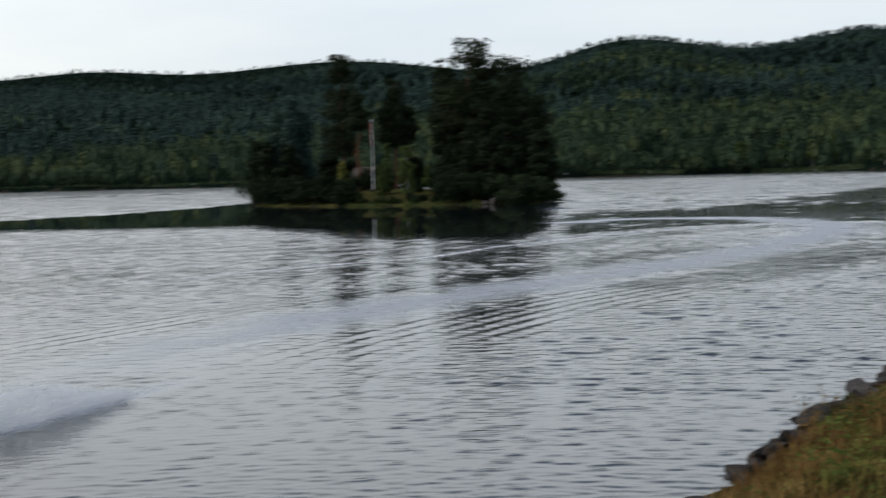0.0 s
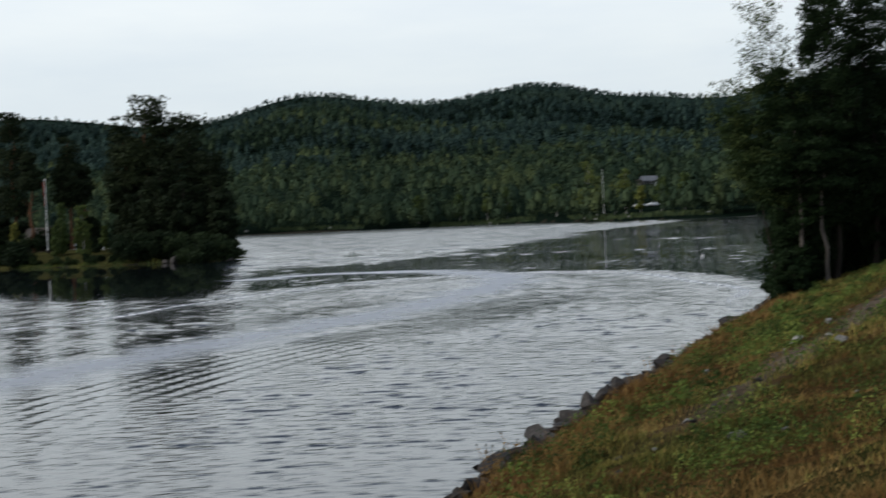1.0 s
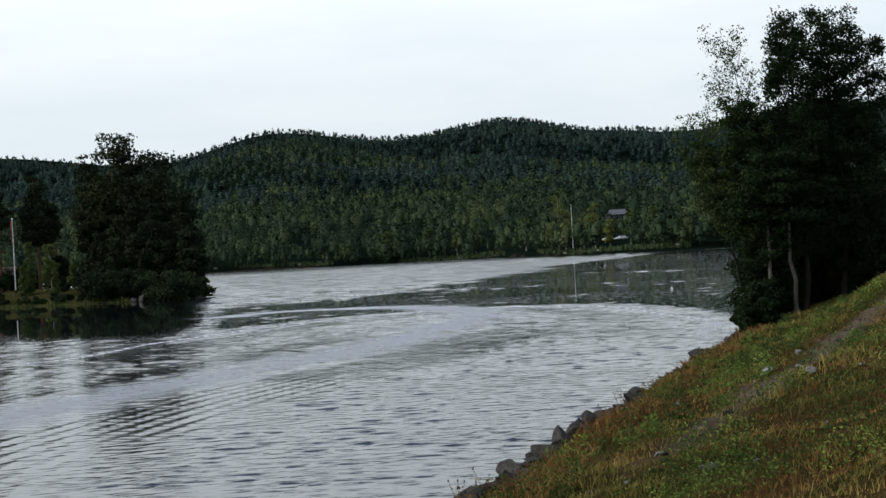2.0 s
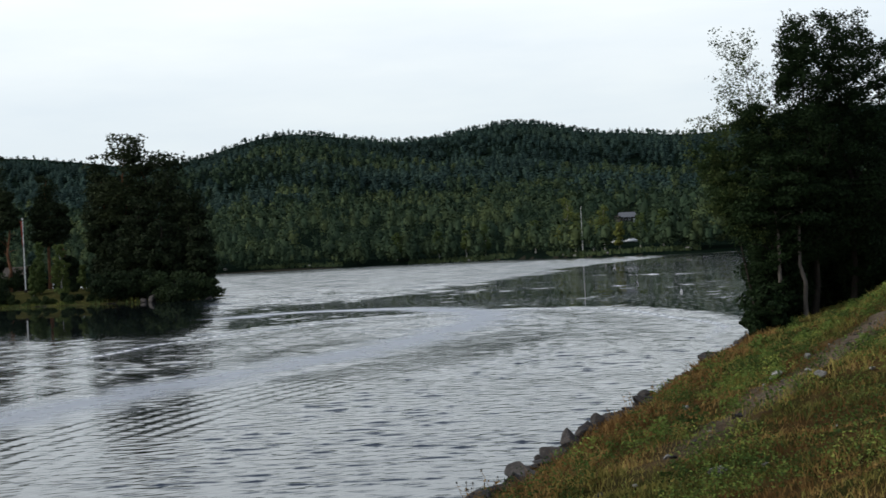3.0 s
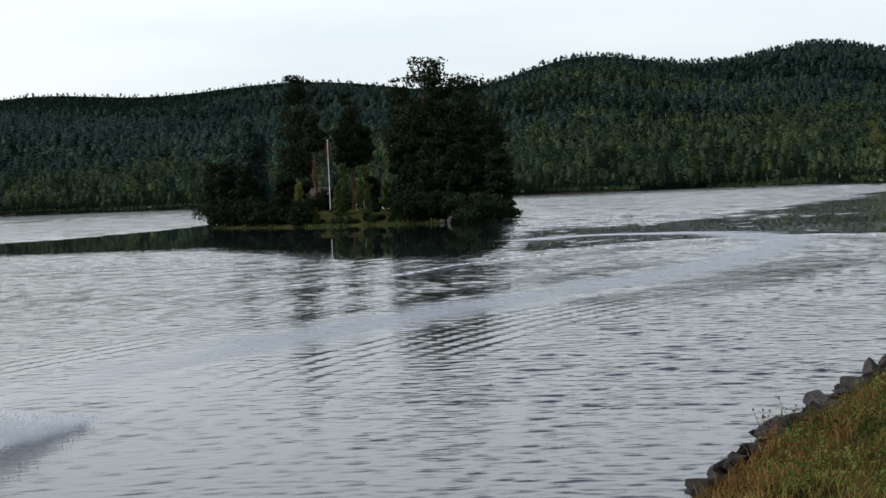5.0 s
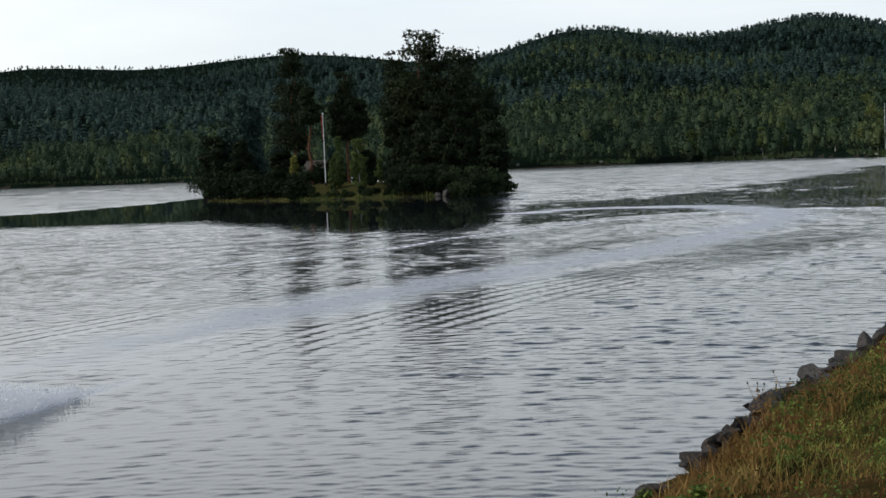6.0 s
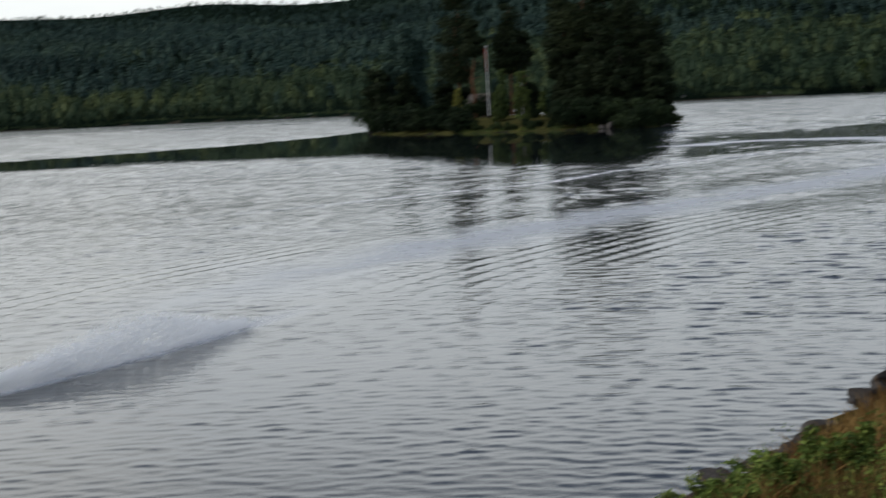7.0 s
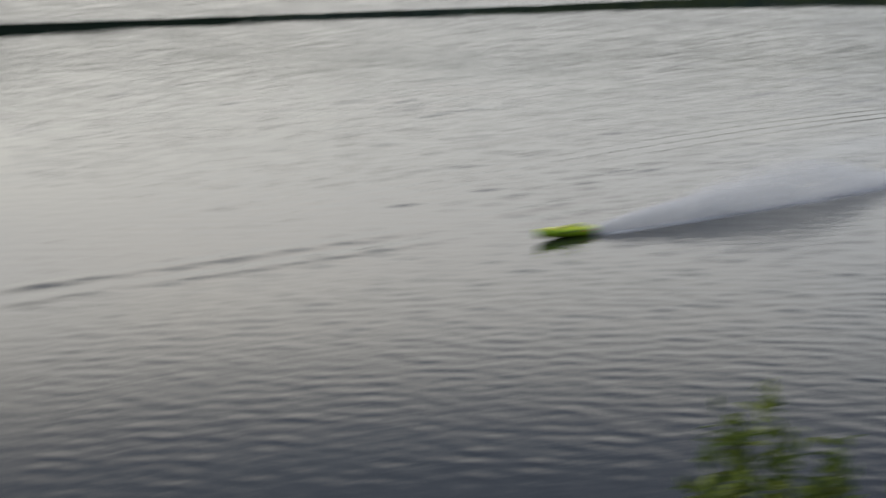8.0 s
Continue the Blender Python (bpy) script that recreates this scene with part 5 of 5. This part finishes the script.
def gabled(name, label, x, y, turn, w, d, wall_h, roof_h, wall_mat, roof_mat, windows, door=True, category="house", base=None):
    """A gabled timber building with cladding boards, roof, windows and a door."""
    root = new(name)
    root.matrix_basis = pose(x, y, ground_at(x, y) - 0.1 if base is None else base, 0, 0, turn)
    tagged(root, label, category)
    bm = bmesh.new()
    vs = [bm.verts.new(p) for p in ((-w / 2, -d / 2, 0), (w / 2, -d / 2, 0), (w / 2, d / 2, 0), (-w / 2, d / 2, 0), (-w / 2, -d / 2, wall_h), (w / 2, -d / 2, wall_h), (w / 2, d / 2, wall_h), (-w / 2, d / 2, wall_h), (-w / 2, 0, wall_h + roof_h), (w / 2, 0, wall_h + roof_h))]
    for q in ((0, 1, 5, 4), (2, 3, 7, 6), (1, 2, 6, 9, 5), (3, 0, 4, 8, 7), (3, 2, 1, 0), (4, 5, 9, 8), (6, 7, 8, 9)):
        bm.faces.new([vs[i] for i in q])
    wall = part("wall", bm, wall_mat, root, smooth=False)
    for side in (-1, 1):
        bm = bmesh.new()
        L = math.hypot(d / 2 + 0.4, roof_h * (1 + 0.8 / d))
        ang = math.degrees(math.atan2(roof_h, d / 2))
        bmesh.ops.create_cube(bm, size=1, matrix=Matrix.Translation((0, side * d / 4 + side * 0.1, wall_h + roof_h / 2 + 0.02)) @ pose(0, 0, 0, -side * ang, 0, 0) @ Matrix.Diagonal((w + 0.7, L, 0.12, 1)))
        part("roof", bm, roof_mat, root, smooth=False)
    for wx, wz, ww, wh in windows:
        bm = bmesh.new()
        for a, b, c, e in ((0, wh / 2, ww + 0.16, 0.08), (0, -wh / 2, ww + 0.16, 0.08), (-ww / 2, 0, 0.08, wh), (ww / 2, 0, 0.08, wh), (0, 0, 0.05, wh)):
            box(bm, wx + a, -d / 2 - 0.03, wz + b, c, 0.08, e)
        fr = part("window", bm, M_WHITE, root, "white window frame", False)
        bm = bmesh.new()
        box(bm, wx, -d / 2 - 0.02, wz, ww, 0.03, wh)
        part("pane", bm, M_GLASS, fr, smooth=False)
    if door:
        bm = bmesh.new()
        box(bm, w * 0.32, -d / 2 - 0.03, 1.0, 0.9, 0.07, 2.0, 0.01)
        dr = part("door", bm, M_WHITE, root, "white boarded door", False)
        bm = bmesh.new()
        box(bm, w * 0.32 + 0.33, -d / 2 - 0.09, 1.0, 0.12, 0.04, 0.03)
        part("door_handle", bm, M_METAL, dr, smooth=False)
    return root


def parked_car(x, y, turn, label):
    root = new("car")
    root.matrix_basis = pose(x, y, ground_at(x, y), 0, 0, turn)
    tagged(root, label, "car", "cars parked by the far shore")
    bm = bmesh.new()
    prof = ((-2.1, 0.35), (-2.15, 0.75), (-1.95, 0.95), (-1.3, 1.0), (-0.7, 1.42), (0.9, 1.45), (1.55, 1.05), (2.1, 0.9), (2.15, 0.5), (2.05, 0.35))
    rows = []
    for sgn in (-1, 1):
        rows.append([bm.verts.new((px, sgn * (0.84 if pz < 1.1 else 0.66), pz)) for px, pz in prof])
    n = len(prof)
    for i in range(n):
        bm.faces.new((rows[0][i], rows[0][(i + 1) % n], rows[1][(i + 1) % n], rows[1][i]))
    bm.faces.new(rows[0])
    bm.faces.new(rows[1][::-1])
    bmesh.ops.recalc_face_normals(bm, faces=bm.faces)
    bmesh.ops.bevel(bm, geom=list(bm.edges), offset=0.05, segments=2, affect="EDGES")
    part("body", bm, M_CARWHITE, root)
    for sgn in (-1, 1):
        bm = bmesh.new()
        box(bm, 0.1, sgn * 0.755, 1.2, 1.7, 0.05, 0.30, 0.02)
        part("side_window", bm, M_GLASS, root, "dark side window")
        for wx in (-1.3, 1.35):
            bm = bmesh.new()
            bmesh.ops.create_cone(bm, cap_ends=True, segments=18, radius1=0.32, radius2=0.32, depth=0.2, matrix=pose(wx, sgn * 0.80, 0.32, 90))
            wh = part("wheel", bm, M_TYRE, root, smooth=False)
            bm = bmesh.new()
            bmesh.ops.create_cone(bm, cap_ends=True, segments=14, radius1=0.19, radius2=0.19, depth=0.22, matrix=pose(wx, sgn * 0.80, 0.32, 90))
            part("rim", bm, M_METAL, wh, smooth=False)
    return root


px, py, _ = polar(7.56, 170)
flagpole(px, py, 7.6, "white flagpole with a red pennant on the island", 2.6, "flagpoles")
hx, hy, _ = polar(7.85, 183)
gabled("cabin", "small dark timber cabin with a brown roof under pines", hx, hy, -20, 2.0, 2.2, 1.9, 0.9, M_WALLDARK, M_ROOFBROWN, (), False, category="cabin")
fx, fy, _ = polar(-12.3, 513)
flagpole(fx, fy, 14.9, "white flagpole among birches on the far shore", 0, "flagpoles")
hx, hy, _ = polar(-13.9, HOUSE_R)
gabled("house", "dark grey house with a grey sheet roof above the far shore", hx, hy, 10, 8.8, 6.5, 2.8, 2.2, M_WALLGREY, M_ROOF, ((-2.2, 1.9, 1.2, 1.2), (0.4, 1.9, 1.2, 1.2)))
for az, d, turn, label in ((-13.58, 552, 12, "white car parked behind birch trunks"), (-14.05, 553, 8, "white estate car parked near the far shore")):
    x, y, _ = polar(az, d)
    parked_car(x, y, turn, label)


def far_birch(az, back, height, seed, tint, label, w=0.2):
    g = np.random.default_rng(seed)
    x, y, _ = polar(az, float(far_shore(az)) + back)
    tree("birch_tree", label, x, y, height, 0.22, crown_lobes(g, 22, 0.28, 0.97, w, 0.6, (0.08, 0.14)), 2200, 0.30, M_LEAF_YOUNG_LIT, M_WHITEBARK, seed, 6, tint=tint, bare=0.3, group="birches on the far shore")


for i, (az, back, h, tint, w) in enumerate(((-11.8, 22, 18.5, 0.60, 0.22), (-12.05, 14, 9.5, 0.55, 0.16), (-12.7, 26, 11.0, 0.75, 0.2), (-13.1, 20, 14.5, 0.6, 0.17), (-13.64, 18, 8.6, 0.75, 0.22), (-14.4, 22, 11.0, 0.3, 0.2), (-7.1, 12, 12.0, 0.2, 0.2), (-8.8, 14, 13.0, 0.25, 0.2), (-8.1, 18, 11.0, 0.45, 0.2), (-5.6, 14, 12, 0.25, 0.2), (-15.2, 20, 12, 0.3, 0.22), (-10.6, 16, 12, 0.35, 0.2))):
    far_birch(az, back, h, 600 + i, tint, "yellow-green birch on the far shore" if tint > 0.5 else "green birch with a white trunk on the far shore", w)

# a small white mooring buoy
bm = bmesh.new()
bmesh.ops.create_uvsphere(bm, u_segments=18, v_segments=12, radius=0.08)
bx, by, _ = polar(-15.74, 98)
buoy = new("mooring_buoy")
buoy.location = (bx, by, 0.04)
tagged(buoy, "small white mooring buoy afloat near the wooded bank", "buoy")
part("float", bm, M_WHITE, buoy)
bm = bmesh.new()
bmesh.ops.create_cone(bm, cap_ends=True, segments=10, radius1=0.025, radius2=0.025, depth=0.08, matrix=pose(0, 0, 0.13))
part("ring_post", bm, M_METAL, buoy)


# ---- reeds along island and far shore ----
def shore_reeds():
    g = np.random.default_rng(77)
    az = np.concatenate([g.uniform(5.2, 8.8, 560), g.uniform(1.0, 5.2, 200), g.uniform(8.8, 12.0, 40)])
    d = g.uniform(0, 1, 800)
    # walk in from the front until land is met
    x, y = -np.sin(np.radians(az)), np.cos(np.radians(az))
    r = np.full(len(az), 130.0)
    for _ in range(160):
        r = np.where(land(x * r, y * r) < -0.05, r + 0.5, r)
    r = r + d * 1.6
    v, f = blades_np(x * r, y * r, g.uniform(0.12, 0.5, len(az)) * np.clip(0.6 + 0.6 * np.sin(az * 5.3), 0.25, 1), 0.06, g, 0.3)
    v[:, 2] = np.maximum(v[:, 2], -0.1)
    tagged(new("reeds", mesh_np("reeds", v, f, M_LEAF_YOUNG_LIT, False, None, tint=np.repeat(np.clip(g.normal(0.35, 0.2, len(az)) + 0.3 * np.sin(az * 7), 0, 1), 6))), "yellowish reeds and grass along the island's edge", "reeds", kind="stuff")
    az = np.concatenate([g.uniform(-9.8, -6.0, 900), g.uniform(-16.5, -11.0, 900), g.uniform(-3.6, -0.2, 500), g.uniform(12, 30, 900)])
    x, y = -np.sin(np.radians(az)), np.cos(np.radians(az))
    r = far_shore(az) + g.uniform(3, 12, len(az))
    v, f = blades_np(x * r, y * r, g.uniform(0.5, 1.5, len(az)), 0.3, g, 0.5)
    tagged(new("shore_grass", mesh_np("shore_grass", v, f, M_LEAF_WOOD, False, None, tint=np.repeat(np.clip(g.normal(0.75, 0.2, len(az)), 0, 1), 6))), "pale green grass strip along the far shore", "grass", kind="stuff")


shore_reeds()


# ---- model speedboat and its wake ----
BOAT = (-8.46, 15.36)


def speedboat():
    """A radio-controlled monohull 0.74 m long: bow towards +x."""
    root = new("model_speedboat")
    ax, ay = -0.36, -0.93  # heading
    root.matrix_basis = pose(BOAT[0], BOAT[1], 0.035, 0, -2.5, math.degrees(math.atan2(ay, ax)))
    tagged(root, "lime yellow model speedboat racing over the water", "model boat")
    L = 0.76
    secs = []
    for i in range(13):
        u = i / 12
        x = -L / 2 + L * u
        w = 0.115 * (1 - max(0, u - 0.35) ** 2.2 * 2.35)
        w = max(w, 0.012)
        keel = -0.045 + 0.06 * max(0, u - 0.55) ** 1.6 * 2.2
        deck = 0.055 + 0.018 * u
        secs.append([(x, 0, keel), (x, w * 0.8, keel + 0.035 + 0.015 * u), (x, w, 0.03 + 0.02 * u), (x, w * 0.97, deck - 0.006), (x, w * 0.55, deck + 0.012), (x, 0, deck + 0.018), (x, -w * 0.55, deck + 0.012), (x, -w * 0.97, deck - 0.006), (x, -w, 0.03 + 0.02 * u), (x, -w * 0.8, keel + 0.035 + 0.015 * u)])

    def skin(lo, hi, name, mat, label, close):
        bm = bmesh.new()
        idx = [k % 10 for k in range(lo, hi + 1)]
        grid = [[bm.verts.new(s[k]) for k in idx] for s in secs]
        for a, b in zip(grid, grid[1:]):
            for k in range(len(idx) - 1):
                bm.faces.new((a[k], a[k + 1], b[k + 1], b[k]))
        if close:
            bm.faces.new(grid[0])
            bm.faces.new(grid[-1][::-1])
        bmesh.ops.recalc_face_normals(bm, faces=bm.faces)
        ob = part(name, bm, mat, root, label)
        ob.modifiers.new("thickness", "SOLIDIFY").thickness = 0.003
        return ob

    hull = skin(7, 13, "hull", M_LIMEDARK, "glossy green hull side", False)
    deck = skin(3, 7, "deck", M_LIME, "lime yellow deck", False)
    bm = bmesh.new()
    box(bm, -L / 2 + 0.004, 0, 0.012, 0.006, 0.19, 0.07, 0.002)
    part("transom", bm, M_LIME, root, smooth=False)
    bm = bmesh.new()
    bmesh.ops.create_uvsphere(bm, u_segments=20, v_segments=10, radius=1, matrix=pose(-0.13, 0, 0.072) @ Matrix.Diagonal((0.15, 0.055, 0.038, 1)))
    canopy = part("canopy", bm, M_LIME, root, "lime yellow canopy")
    bm = bmesh.new()
    bmesh.ops.create_uvsphere(bm, u_segments=16, v_segments=8, radius=1, matrix=pose(-0.055, 0, 0.078) @ Matrix.Diagonal((0.065, 0.046, 0.028, 1)))
    part("windscreen", bm, M_BLACK, canopy, "dark windscreen")
    for sgn in (-1, 1):
        bm = bmesh.new()
        box(bm, -0.02, sgn * 0.1165, 0.040, 0.16, 0.004, 0.018, 0.001)
        part("side_stripe", bm, M_BLACK, hull, "black side stripe", False)
        bm = bmesh.new()
        box(bm, -0.28, sgn * 0.1155, 0.040, 0.09, 0.004, 0.018, 0.001)
        part("side_mark", bm, M_DECALRED, hull, "red side mark", False)
        bm = bmesh.new()
        box(bm, -L / 2 - 0.02, sgn * 0.075, 0.0, 0.045, 0.05, 0.004, 0.001)
        part("trim_tab", bm, M_METAL, root, smooth=False)
    bm = bmesh.new()
    box(bm, 0.17, 0, 0.080, 0.30, 0.09, 0.006, 0.002)
    part("bow_mark", bm, M_YELLOW, deck, "yellow bow mark", False)
    bm = bmesh.new()
    box(bm, -L / 2 - 0.05, 0.04, -0.02, 0.03, 0.006, 0.11, 0.002)
    part("rudder", bm, M_METAL, root, smooth=False)
    v, f = tube_np([(-L / 2 + 0.02, 0, -0.02), (-L / 2 - 0.07, 0, -0.035)], (0.005, 0.005), 8)
    under(new("drive_shaft", mesh_np("drive_shaft", v, f, M_METAL, True)), root)
    return root


speedboat()


def spray():
    """The rooster tail: thousands of droplets thrown up behind the stern."""
    g = np.random.default_rng(9)
    c = spline([(-8.26, 15.72), (-7.75, 17.1), (-7.15, 19.0), (-6.65, 20.9), (-6.5, 21.5)], 0.1)
    n = 24000
    u = g.random(n) ** 1.5
    at = c[(u * (len(c) - 1)).astype(int)]
    top = (0.04 + 0.60 * np.minimum(u * 1.35, 1) ** 0.9) * np.clip((1.0 - u) * 2.3, 0.25, 1)
    k = g.random(n) ** 1.1
    z = k * top * g.uniform(0.75, 1.1, n)
    wide = 0.02 + 0.22 * np.minimum(1, u * 2.0)
    side = g.normal(0, 1, n) * wide * (0.35 + 0.4 * k)
    x = at[:, 0] + side * 0.93
    y = at[:, 1] - side * 0.3 + 0.3 * z
    r = 1.05 * (0.006 + 0.009 * g.random(n) ** 2) * np.where(u > 0.7, 1.7 - u, 1.0)
    o = np.array([[1, 0, -0.5], [-0.5, 0.87, -0.5], [-0.5, -0.87, -0.5], [0, 0, 1.2]]) * 1.15
    v = np.stack([x, y, z], -1)[:, None, :] + o[None] * r[:, None, None]
    fb = np.array([[0, 1, 3], [1, 2, 3], [2, 0, 3], [1, 0, 2]])
    f = (np.arange(n)[:, None, None] * 4 + fb[None]).reshape(-1, 3)
    tagged(new("spray", mesh_np("spray", v.reshape(-1, 3), f, M_SPRAY, False)), "white plume of spray thrown up behind the speedboat", "spray", kind="stuff")


spray()
